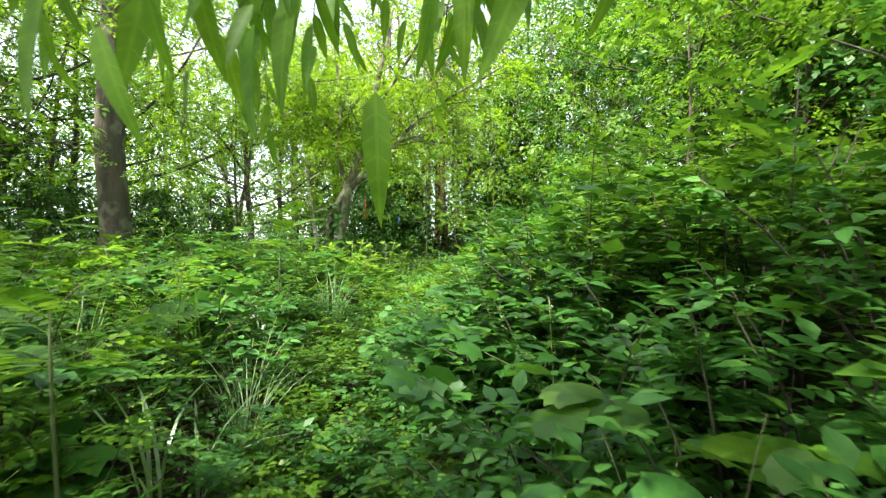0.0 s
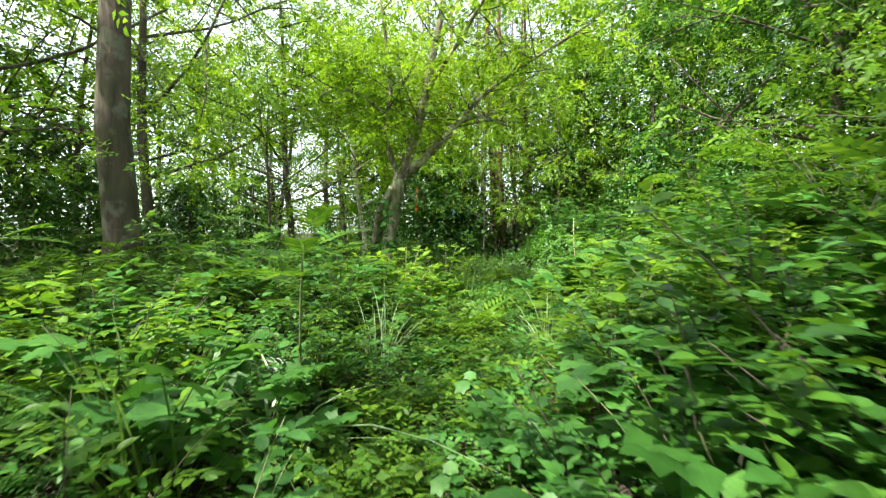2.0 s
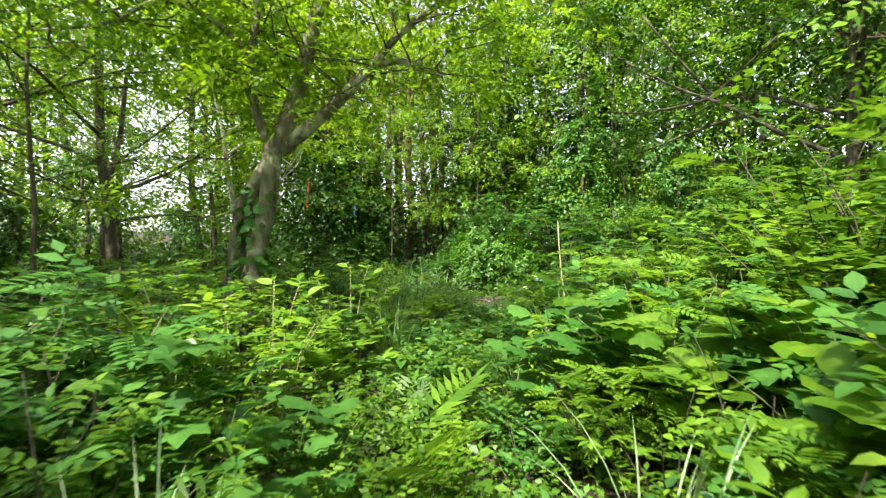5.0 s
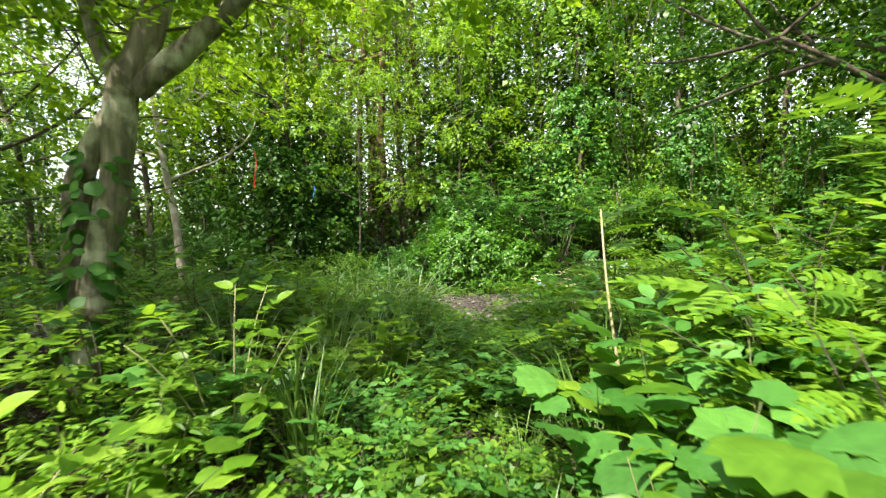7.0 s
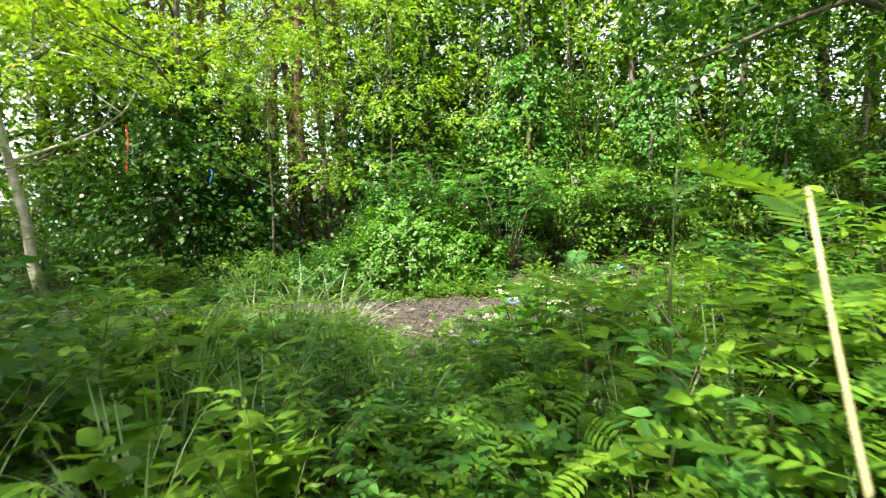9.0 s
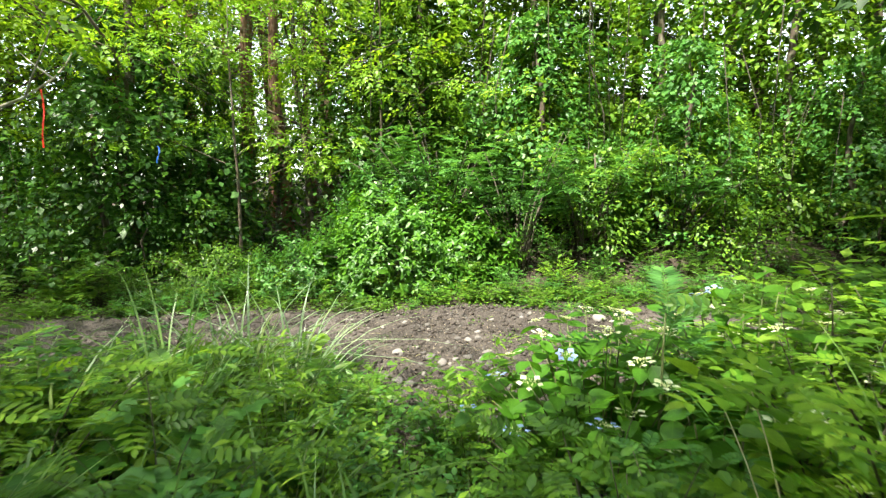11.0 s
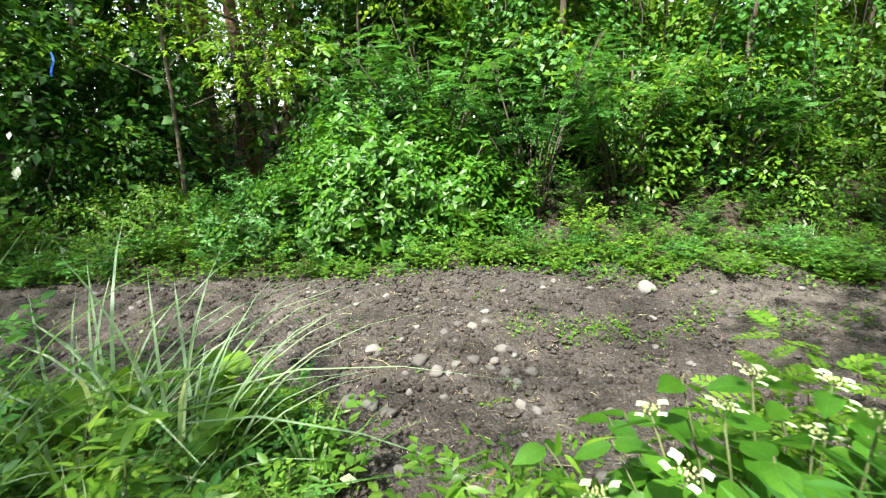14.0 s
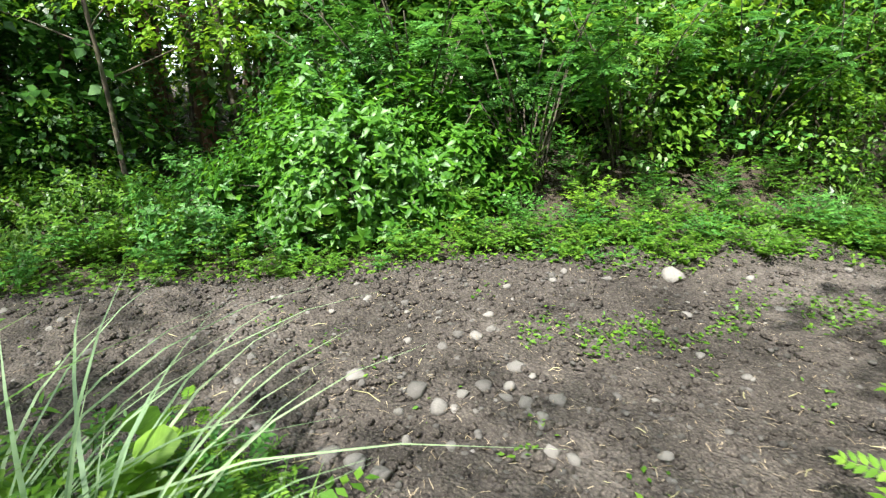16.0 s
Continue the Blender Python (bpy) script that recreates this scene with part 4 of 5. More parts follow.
# ---- undergrowth ----
UNDER = "undergrowth along the path"
near = {
    "broad": [make_shrub("broadleaf_shrub", 100 + i, "leafy green shrub with oval leaves", "shrub", m, OVATE, 0.95, 0.5, 7, 8, 7, 0.074, group=UNDER) for i, m in enumerate((LEAF_MID, LEAF_BLUISH, LEAF_BRIGHT))],
    "pinnate": [make_shrub("feathery_shrub", 110 + i, "shrub with feathery compound leaves in layers", "shrub", m, PINNATE_FINE, 1.0, 0.52, 6, 5, 3, 0.2, group=UNDER, lift=0.15) for i, m in enumerate((LEAF_MID, LEAF_BRIGHT, LEAF_BLUISH))],
    "lance": [make_shrub("narrow_leaved_weed", 120 + i, "tall weed with narrow pointed leaves", "weed", m, LANCE, 1.05, 0.3, 5, 10, 5, 0.105, STEM, group=UNDER) for i, m in enumerate((LEAF_MID, LEAF_BRIGHT))],
    "vine": [make_shrub("large_leaved_vine", 130 + i, "sprawling vine with large lobed leaves", "vine", m, (HEART, LOBED)[i], 0.75, 0.5, 8, 5, 4, 0.1, STEM, group=UNDER) for i, m in enumerate((LEAF_BRIGHT, LEAF_BLUISH))],
    "low": [make_shrub("low_herb", 140 + i, "low herb with small fresh green leaves", "herb", m, KITE, 0.32, 0.32, 12, 6, 7, 0.048, STEM, group="ground herbs", thick=0.003, split=False) for i, m in enumerate((LEAF_MID, LEAF_BRIGHT, LEAF_BLUISH))],
    "fern": [make_rosette("fern", 150 + i, "green fern with arching fronds", "fern", m, FERN, 9, 0.62, 0.75, "ferns") for i, m in enumerate((LEAF_MID, LEAF_DARK))],
    "grass": [make_grass("grass_tuft", 160 + i, "tuft of long thin green grass blades", m, 34, 0.8, 0.1, 0.0045) for i, m in enumerate((GRASS_MID, GRASS_MID, GRASS_PALE))],
}
far_kinds = [make_shrub("woodland_shrub", 170 + i, "dense green shrub of the woodland floor", "shrub", m, KITE, 1.0, 0.55, 9, 8, 8, 0.08, group=UNDER, split=False) for i, m in enumerate((LEAF_MID, LEAF_BLUISH, LEAF_BRIGHT, LEAF_DARK))]
far_kinds += [make_shrub("feathery_shrub", 176 + i, "shrub with feathery compound leaves in layers", "shrub", m, PINNATE, 1.0, 0.6, 7, 4, 3, 0.24, group=UNDER, lift=0.15, split=False) for i, m in enumerate((LEAF_MID,))]
order = ("broad", "pinnate", "broad", "pinnate", "lance", "vine", "broad", "fern", "broad", "grass")
OWN = {"broad": 0.95, "pinnate": 1.0, "lance": 1.05, "vine": 0.75, "low": 0.32, "fern": 0.5, "grass": 0.7}
MOST = {"low": 1.9, "fern": 1.35, "grass": 1.3, "broad": 1.5, "pinnate": 1.5, "vine": 1.4, "lance": 1.3}


def tall(x, y):
    """How high the undergrowth stands at a place."""
    d = abs(x - float(path_x(y)))
    h = np.interp(d, (0.15, 0.4, 0.7, 1.1, 1.8, 3.5), (0.3, 0.5, 0.78, 1.05, 1.3, 1.5))
    if x > path_x(y):
        h *= np.interp(y, (0, 3, 5, 8, 10, 12), (1.25, 1.25, 1.15, 1.15, 1.1, 0.85))
    else:
        h *= np.interp(y, (0, 4, 7, 8.2, 9.6, 10.4, 12.5), (1.05, 0.95, 0.95, 0.78, 0.74, 0.95, 0.8))
    return float(h)


def clear_spot(x, y):
    """Places that specimens of their own take up, and the mouth of the path."""
    return (x - 1.75) ** 2 + (y - 11.95) ** 2 < 0.6 or (y > 12.0 and 0.6 < x < 1.35) or (x + 2.1) ** 2 + (y - 9.9) ** 2 < 0.1


step = 0.46
for y0 in np.arange(-2.2, 13.6, step):
    for x0 in np.arange(-8.5, 9.0, step):
        x, y = x0 + rng.uniform(-0.2, 0.2), y0 + rng.uniform(-0.2, 0.2)
        d = abs(x - float(path_x(y)))
        if road_s(x, y) > (-2.95 if x > 0.7 else -2.5) or d < 0.16 or clear_spot(x, y):
            continue
        far = d > 1.9
        if far and rng.uniform() < 0.42 + 0.09 * (d - 1.9):
            continue
        if (y < -0.4 and (d < 0.9 or rng.uniform() < 0.6)) or x * x + y * y < 0.8:
            continue
        h = tall(x, y)
        turn, tip = rng.uniform(0, 6.28), rng.uniform(-6, 6)
        if far:
            ob = far_kinds[rng.integers(len(far_kinds))]
            put(ob, x, y, turn, min(h, 1.7) * rng.uniform(0.75, 1.15), 0.0, tip)
            continue
        k = order[rng.integers(len(order))]
        if d < 0.4 and y > 8.3:
            k, h = ("broad", "pinnate", "lance", "grass", "low")[rng.integers(5)], 0.45
        elif d < 0.4:
            k = ("low", "low", "low", "grass", "low")[rng.integers(5)]
        elif h < 0.65 and k in ("broad", "vine", "pinnate") and rng.uniform() < 0.5:
            k = "low"
        if k == "fern" and y > 10.8:
            k = "low"
        s = min(h / OWN[k], MOST[k]) * rng.uniform(0.8, 1.15)
        if k in ("broad", "pinnate", "vine", "lance"):
            s = min(s, max(0.45, (d + 0.05) / 0.5)) if y < 8.3 or d > 0.6 else min(s, 0.85)
        pick = rng.integers(len(near[k]))
        if x > path_x(y) and y < 4.6 and d > 0.4:
            k, pick = ("broad", "broad", "vine")[rng.integers(3)], 1
            s = min(h / OWN[k], 1.4)
        put(near[k][pick], x, y, turn, s, 0.0, tip)

# tall shrubs that arch over shaded ground beside the first steps
arching = [make_shrub("arching_shrub", 180 + i, "tall arching shrub, leafy above and bare and dark below", "shrub", m, OVATE, 1.9, 0.95, 9, 15, 7, 0.085, TWIG, low=0.5, group="arching shrubs", thick=0.0055) for i, m in enumerate((LEAF_MID, LEAF_BLUISH))]
for i, (x, y, s) in enumerate(((1.45, 0.55, 0.9), (1.7, 1.7, 1.05), (2.5, 0.9, 1.15), (2.7, 2.4, 1.2), (1.45, 2.9, 0.85), (3.4, 1.6, 1.3), (2.4, 4.0, 1.1), (2.6, -0.3, 1.1), (2.1, 7.4, 0.95), (2.5, 8.6, 1.0), (3.0, 6.4, 1.1), (2.6, 10.2, 0.8), (-2.5, 2.6, 0.85), (-3.2, 1.4, 0.9), (-1.9, 0.4, 0.75), (-3.0, 6.8, 0.8), (0.95, 3.45, 0.95), (1.25, 4.4, 0.92))):
    put(arching[i % 2], x, y, i * 1.3, s)

for i in range(16):
    y = 9.6 + 0.155 * i
    k = ("broad", "lance", "pinnate", "broad")[i % 4]
    put(near[k][i % 2], float(path_x(y)) + (0.55, -0.52)[i % 2], y, i * 1.9, (0.78 if y < 11.2 else 0.6) + 0.04 * (i % 3))
    put(near["low"][i % 3], float(path_x(y)) + (0.1, -0.12, 0.0)[i % 3], y, i * 1.1, 1.3 if y < 11.6 else 0.8)
for i, (x, y, s) in enumerate(((0.02, 10.9, 0.75), (0.2, 11.35, 0.7), (0.3, 11.75, 0.68), (0.38, 12.15, 0.62), (0.12, 12.0, 0.75), (-0.2, 11.5, 0.8), (0.5, 12.5, 0.5), (1.28, 12.35, 0.5), (0.95, 12.35, 0.5), (0.78, 12.15, 0.52), (1.12, 12.15, 0.5), (0.62, 12.4, 0.55), (1.2, 12.55, 0.36), (0.4, 12.45, 0.75), (0.58, 12.6, 0.7), (0.42, 12.8, 0.8), (0.66, 12.85, 0.6), (0.2, 12.5, 0.8), (1.18, 12.5, 0.8), (1.36, 12.42, 0.85), (0.98, 12.42, 0.66), (1.08, 12.28, 0.66), (1.3, 12.62, 0.66))):
    put(near[("broad", "lance", "broad")[i % 3]][i % 2], x, y, i * 2.2, s)
for i in range(30):
    y = 1.9 + 0.24 * i
    put(near["low"][(0, 1, 2, 0)[i % 4]], float(path_x(y)) + (0.2, -0.2, 0.26, -0.24)[i % 4], y, i * 1.7, 1.05 + 0.1 * (i % 4))
for i in range(30):
    x, y = -1.3 + 0.06 * i + rng.uniform(-0.1, 0.1), 12.55 + 0.31 * (i % 5) + rng.uniform(-0.1, 0.1)
    s = float(np.interp(x, (-1.0, 0.1, 0.5), (0.92, 0.8, 0.5)))
    put(near[("lance", "broad", "pinnate")[i % 3]][(0, 1, 1)[i % 3]], x, y, i * 2.7, s * rng.uniform(0.85, 1.1))
for i in range(15):
    put(near["lance"][i % 2], -2.7 + 0.21 * i, 13.05 - 0.12 * (i % 3) - 0.02 * i, i * 1.4, 0.82 + 0.06 * (i % 3))

# verge beyond the road: it creeps in over the track further along
def creep(x):
    return np.clip(0.2 * (np.asarray(x) - 2.3), 0, 0.55)


for i in range(150):
    x = rng.uniform(-7, 11)
    s_off = abs(rng.normal(0.05, 0.7)) + 0.05 - float(creep(x))
    y = 15.9 - 0.23 * (x - 1.5) + s_off / 0.975
    k = ("low", "low", "low", "low", "fern", "grass", "low")[rng.integers(7)] if s_off < 0.5 else ("broad", "pinnate", "broad", "lance", "low")[rng.integers(5)]
    if k in ("broad", "pinnate"):
        put(far_kinds[rng.integers(len(far_kinds))], x, y, rng.uniform(0, 6.28), rng.uniform(0.45, 0.8))
    else:
        put(near[k][2 * (i % 2) if k == "low" else 0], x, y, rng.uniform(0, 6.28), rng.uniform(0.45, 0.9) * (1.3 if k == "low" else 0.8))


for i in range(26):
    x = 2.9 + 0.17 * i + rng.uniform(-0.1, 0.1)
    put(far_kinds[(3, 1, 0)[i % 3]], x, 15.9 - 0.23 * (x - 1.5) + (0.35, 0.75, 1.15, 1.55)[i % 4] + rng.uniform(-0.1, 0.1), i * 1.3, 0.42 + 0.08 * (i % 4))
verge_weeds = [make_shrub("verge_weed", 210 + i, "leafy weed with toothed bright green leaves at the track's edge", "weed", m, OVATE, 0.42, 0.26, 6, 4, 5, 0.055, STEM, group="verge weeds", thick=0.003, split=False) for i, m in enumerate((LEAF_BLUISH, LEAF_MID, LEAF_BRIGHT))]
for i in range(110):
    x = rng.uniform(-3.0, 7.0)
    s_off = rng.uniform(0.02, 0.95) - creep(x)
    put(verge_weeds[(0, 1, 1, 2, 0)[i % 5]], x, 15.9 - 0.23 * (x - 1.5) + s_off, rng.uniform(0, 6.28), (0.55 + 0.75 * max(0.0, s_off)) * rng.uniform(0.75, 1.2))


# small leaves that carpet the soil
def carpet(name, label, n, spots, mat, size, high):
    x, y = spots(n)
    z = ground_z(x, y) + rng.uniform(0, 1, len(x)) ** 1.5 * high
    P = np.column_stack([x, y, z])
    D = np.column_stack([rng.normal(0, 1, (len(x), 2)), rng.uniform(-0.2, 0.5, len(x))])
    N = np.array([0, 0, 1.0]) + rng.normal(0, 0.3, P.shape)
    return tagged(new(name, leaves_mesh(name, KITE, P, D, N, size * rng.uniform(0.5, 1.3, len(x)), mat)), label, "ground cover", kind="stuff")


def beside_path(n):
    y = rng.uniform(-1.5, 13.2, n)
    d = np.abs(rng.normal(0, 1.1, n)) + 0.1
    x = path_x(y) + d * rng.choice((-1, 1), n)
    keep = (road_s(x, y) < -2.8) & ((x - 1.05) ** 2 + (y - 12.9) ** 2 > 0.35)
    return x[keep], y[keep]


def far_verge(n):
    x = rng.uniform(-7, 12, n)
    s = np.abs(rng.normal(0, 0.8, n)) - 0.12 + 0.1 * np.sin(x * 3.1) - creep(x)
    return x, 15.9 - 0.23 * (x - 1.5) + s / 0.975


carpet("ground_cover", "carpet of small green leaves on the forest floor", 26000, beside_path, LEAF_MID, 0.05, 0.24)
carpet("ground_cover", "fresh light green seedlings on the forest floor", 14000, beside_path, LEAF_BRIGHT, 0.042, 0.2)
carpet("ground_cover", "low green weeds along the track's edge", 22000, far_verge, LEAF_MID, 0.05, 0.16)

def wide_wood(n):
    x, y = rng.uniform(-14, 14, n), rng.uniform(-5, 26, n)
    s = road_s(x, y)
    keep = (s < -3.0) | (s > 0.5)
    return x[keep], y[keep]


carpet("ground_cover", "scattered leafy seedlings and litter under the trees", 20000, wide_wood, LEAF_DARK, 0.11, 0.3)

# ---- pale-stemmed sapling beside the path ----
def make_sapling(x, y, label, height, lean, leaf_mat, size, count, bark=None):
    root = thing("sapling", (x, y, gz(x, y)), label, "sapling")
    r = np.random.default_rng(int(x * 100) % 97)
    g = Geo()
    zs = np.linspace(-0.05, height, 8)
    pts = np.column_stack([lean[0] * zs + 0.01 * np.sin(zs * 5), lean[1] * zs, zs])
    g.tube(pts, np.linspace(0.0115, 0.004, 8), 7)
    part("stem", g, bark or STEM, root)
    a = np.arange(count) * 2.2
    z = height * np.linspace(0.62, 1.0, count)
    P = np.column_stack([lean[0] * z, lean[1] * z, z])
    D = np.column_stack([np.cos(a), np.sin(a), np.linspace(0.1, 0.6, count)])
    me = [leaves_mesh("compound_leaf", FERN_BROAD, P[i:i + 1], D[i:i + 1], np.array([[0, 0, 1.0]]), [size * r.uniform(0.8, 1.1)], leaf_mat) for i in range(count)]
    for q in me:
        part("compound_leaf", q, leaf_mat, root)
    return root


FERN_BROAD = pinnate(11, blade(0.24, 2, 0.1, 0.1, 0.75), 0.19, 0.25, 1.2)
make_sapling(0.76, 8.5, "tall pale-stemmed sapling with feathery compound leaves", 1.3, (-0.01, 0.27), LEAF_MID, 0.33, 12, CANE)
make_sapling(1.35, 9.9, "thin pale sapling with small compound leaves", 1.45, (0.02, 0.02), LEAF_MID, 0.3, 9)
make_sapling(-1.5, 4.6, "green sapling with long feathery leaves", 1.2, (0.06, 0.0), LEAF_MID, 0.5, 12)
make_sapling(1.78, 11.55, "green sapling with long feathery leaves", 0.95, (0.1, 0.05), LEAF_BLUISH, 0.55, 10)
make_sapling(-1.2, 1.6, "green sapling with long feathery leaves", 1.05, (-0.05, 0.05), LEAF_MID, 0.45, 10)

# ---- large-leaved plants close to the path ----
big_vine = [make_shrub("large_leaved_vine", 190 + i, "climbing plant with very large lobed pale green leaves", "vine", m, LOBED_FINE, 0.95, 0.42, 6, 4, 3, 0.17, STEM, group="large-leaved climbers", droop=0.3) for i, m in enumerate((LEAF_BLUISH, LEAF_MID))]
for i, (x, y, s) in enumerate(((0.36, 7.5, 0.95), (0.78, 7.2, 1.1), (0.68, 8.15, 0.95), (0.58, 1.2, 1.0), (1.1, 6.3, 1.1), (0.95, 4.9, 0.9), (-1.1, 6.6, 0.8), (1.35, 8.3, 1.1))):
    put(big_vine[i % 2], x, y, i * 1.7, s)
twiggy = [make_shrub("oval_leaved_bush", 195 + i, "bush with long arching twigs and large oval leaves", "bush", m, OVATE_FINE, 1.25, 0.55, 7, 6, 5, 0.115, CANE, group="oval-leaved bushes", lift=0.4) for i, m in enumerate((LEAF_BRIGHT, LEAF_BLUISH))]
for i, (x, y, s) in enumerate(((0.28, 4.5, 0.95), (0.55, 2.4, 0.85), (0.75, 3.1, 0.95), (0.9, 5.6, 0.9), (-1.35, 7.6, 0.85), (-1.2, 3.2, 0.7), (0.95, 9.5, 0.8), (-1.0, 9.0, 0.85), (-1.3, 10.6, 0.8), (1.35, 10.4, 0.85))):
    put(twiggy[0 < i < 3 or i % 3 == 2], x, y, i * 2.1, s)
# the dark leaf colour partly stands in for shade over these bushes
shade_bush = make_shrub("dark_leaved_bush", 198, "dense bush with glossy dark oval leaves, dark partly for shade", "bush", LEAF_DARK, OVATE_FINE, 1.45, 0.62, 9, 9, 6, 0.1, TWIG, group="dark-leaved bushes", low=0.25)
for i, (x, y, s) in enumerate(((0.38, 3.4, 0.95), (0.72, 3.95, 1.1), (0.85, 3.0, 1.1), (0.5, 2.7, 0.85), (1.3, 3.4, 1.25))):
    put(shade_bush, x, y, i * 1.9, s)

# ---- lacecap hydrangea where the path meets the road ----
def flower_head(parent, at, radius, petal, r, white_count):
    """A flat head: small buds in the middle and a ring of four-petalled flowers round it."""
    g = Geo()
    for i in range(16):
        a, q = i * 2.4, radius * 0.62 * math.sqrt(i / 16)
        c = np.array([math.cos(a) * q, math.sin(a) * q, 0.012 * r.uniform(0.2, 1)])
        k = 0.004 * r.uniform(0.7, 1.3)
        g.add(c + k * np.array([(1, 0, 0), (0, 1, 0), (-1, 0, 0), (0, -1, 0), (0, 0, 1.4), (0, 0, -1.4)]), [(0, 1, 4), (1, 2, 4), (2, 3, 4), (3, 0, 4), (1, 0, 5), (2, 1, 5), (3, 2, 5), (0, 3, 5)])
    head = part("flower_head", g, FLORET, parent, "greenish flat flower head")
    head.location = at
    head.rotation_euler = (r.uniform(-0.3, 0.3), r.uniform(-0.3, 0.3), r.uniform(0, 6))
    for i in range(white_count):
        a = i * 6.283 / white_count + r.uniform(-0.2, 0.2)
        p = np.array([[math.cos(a) * radius, math.sin(a) * radius, r.uniform(0, 0.012)]])
        me = leaves_mesh("floret", PETALS, p, np.array([[math.cos(a), math.sin(a), 0.1]]), np.array([[math.cos(a) * 0.4, math.sin(a) * 0.4, 1.0]]), [r.uniform(0.027, 0.04)], petal)
        part("floret", me, petal, head)


def make_hydrangea(x, y, radius, height, stems, seed, label, blue=0.25):
    r = np.random.default_rng(seed)
    root = thing("hydrangea", (x, y, gz(x, y)), label, "flowering shrub", "hydrangeas")
    pair = []
    for s in (0.115, 0.15, 0.18):
        pair.append(leaves_mesh("leaf", HYD_LEAF, [(0, 0, 0)], [(0, 1, 0)], [(0, 0, 1)], [s], LEAF_HYD))
    for i in range(stems):
        a = i * 2.4
        q = radius * math.sqrt((i + 0.5) / stems)
        h = height * (1 - 0.45 * (q / radius) ** 2) * r.uniform(0.85, 1.05)
        tip = np.array([math.cos(a) * q, math.sin(a) * q, h])
        b0 = tip * [0.25, 0.25, 0] - [0, 0, 0.03]
        mid = (b0 + tip) / 2 + [0, 0, 0.1]
        ts = np.linspace(0, 1, 6)[:, None]
        pts = (1 - ts) ** 2 * b0 + 2 * ts * (1 - ts) * mid + ts ** 2 * tip
        g = Geo()
        g.tube(pts, np.linspace(0.006, 0.003, 6), 5)
        stem = part("stem", g, STEM, root)
        turn = r.uniform(0, 6.28)
        for k in range(4):
            p = pts[5 - k] if k < 3 else pts[2]
            for side in (0, math.pi):
                lf = part("leaf", pair[min(2, k)], LEAF_HYD, stem)
                lf.location = p - [0, 0, 0.015]
                lf.rotation_euler = (r.uniform(-0.6, 0.25), r.uniform(-0.4, 0.4), turn + side + k * 1.57 + r.uniform(-0.3, 0.3))
        if r.uniform() < 0.5 and y + tip[1] < 12.28:
            flower_head(root, tip + [0, 0, 0.012], r.uniform(0.036, 0.052), PETAL_BLUE if r.uniform() < blue else PETAL_WHITE, r, int(r.integers(4, 7)))
    return root


HYD_LEAF = blade(0.6, 5, 0.14, 0.1, 0.85)
make_hydrangea(1.74, 11.9, 0.7, 0.95, 54, 7, "lacecap hydrangea bush with white and pale blue flowers", 0.35)
make_hydrangea(2.45, 11.7, 0.6, 1.12, 30, 9, "hydrangea bush with white lacecap flowers", 0.1)
make_hydrangea(1.75, 11.1, 0.45, 0.75, 18, 10, "small hydrangea with pale flowers among weeds", 0.3)

# ---- tall pale grass at the road's edge ----
for x, y, count, length, seed, mat in ((0.22, 13.25, 52, 1.35, 1, GRASS_PALE), (-0.15, 13.5, 60, 1.5, 2, GRASS_PALE), (-0.7, 13.7, 36, 0.9, 3, GRASS_MID), (0.05, 12.9, 40, 1.0, 4, GRASS_MID), (-0.5, 13.05, 56, 1.5, 13, GRASS_MID), (-0.95, 12.7, 46, 1.2, 14, GRASS_PALE), (-1.3, 13.2, 46, 1.2, 15, GRASS_MID),
                                       (0.72, 13.15, 20, 0.6, 5, GRASS_MID), (-1.5, 13.8, 34, 0.9, 6, GRASS_PALE), (3.0, 12.35, 24, 0.6, 7, GRASS_MID),
                                       (-1.48, 4.2, 12, 0.95, 8, GRASS_PALE), (-1.15, 2.2, 12, 0.85, 9, GRASS_PALE), (0.45, 10.9, 30, 0.75, 10, GRASS_MID), (0.15, 11.6, 34, 0.8, 11, GRASS_MID), (-0.15, 11.0, 30, 0.8, 12, GRASS_MID)):
    tuft = make_grass("tall_grass", 200 + seed, "clump of tall arching grass with broad pale blades", mat, count, length, 0.16, 0.0085, 0.8, "tall grass clumps")
    put(tuft, x, y, seed)

for i, (x, y, s) in enumerate(((0.4, 13.15, 0.55), (0.66, 13.3, 0.42), (0.62, 12.95, 0.5), (0.15, 13.65, 0.55), (-0.3, 13.3, 0.7), (-0.9, 13.5, 0.7), (0.25, 12.7, 0.6), (-0.5, 12.9, 0.7), (0.75, 13.55, 0.3), (-1.6, 13.6, 0.75), (2.75, 12.75, 0.4), (0.55, 13.75, 0.6), (0.8, 13.6, 0.42), (0.3, 14.0, 0.6), (0.68, 13.95, 0.36), (0.1, 13.85, 0.7), (-0.1, 14.1, 0.5))):
    put(near["broad" if i % 2 else "lance"][i % 2], x, y, i * 1.1, s)

# ---- hanging narrow-leaved branch over the start of the path ----
branch = thing("hanging_branch", (-0.9, 0.4, gz(-0.9, 0.4)), "overhanging branch with long narrow willow-like leaves", "branch")
bo = np.array(branch.location)
g = Geo()
arch = np.array([(-1.5, 1.4, 0.3), (-1.45, 1.35, 1.6), (-1.2, 1.2, 2.3), (-0.7, 1.0, 2.42), (-0.2, 0.85, 2.25), (0.25, 0.75, 2.02)])
fine = np.linspace(0, 5, 21)
arch = np.column_stack([np.interp(fine, range(6), arch[:, i]) for i in range(3)])
arch[1:-1] = (arch[:-2] + arch[1:-1] * 2 + arch[2:]) / 4
g.tube(arch - bo, np.linspace(0.016, 0.003, 21), 6)
part("bough", g, TWIG, branch)
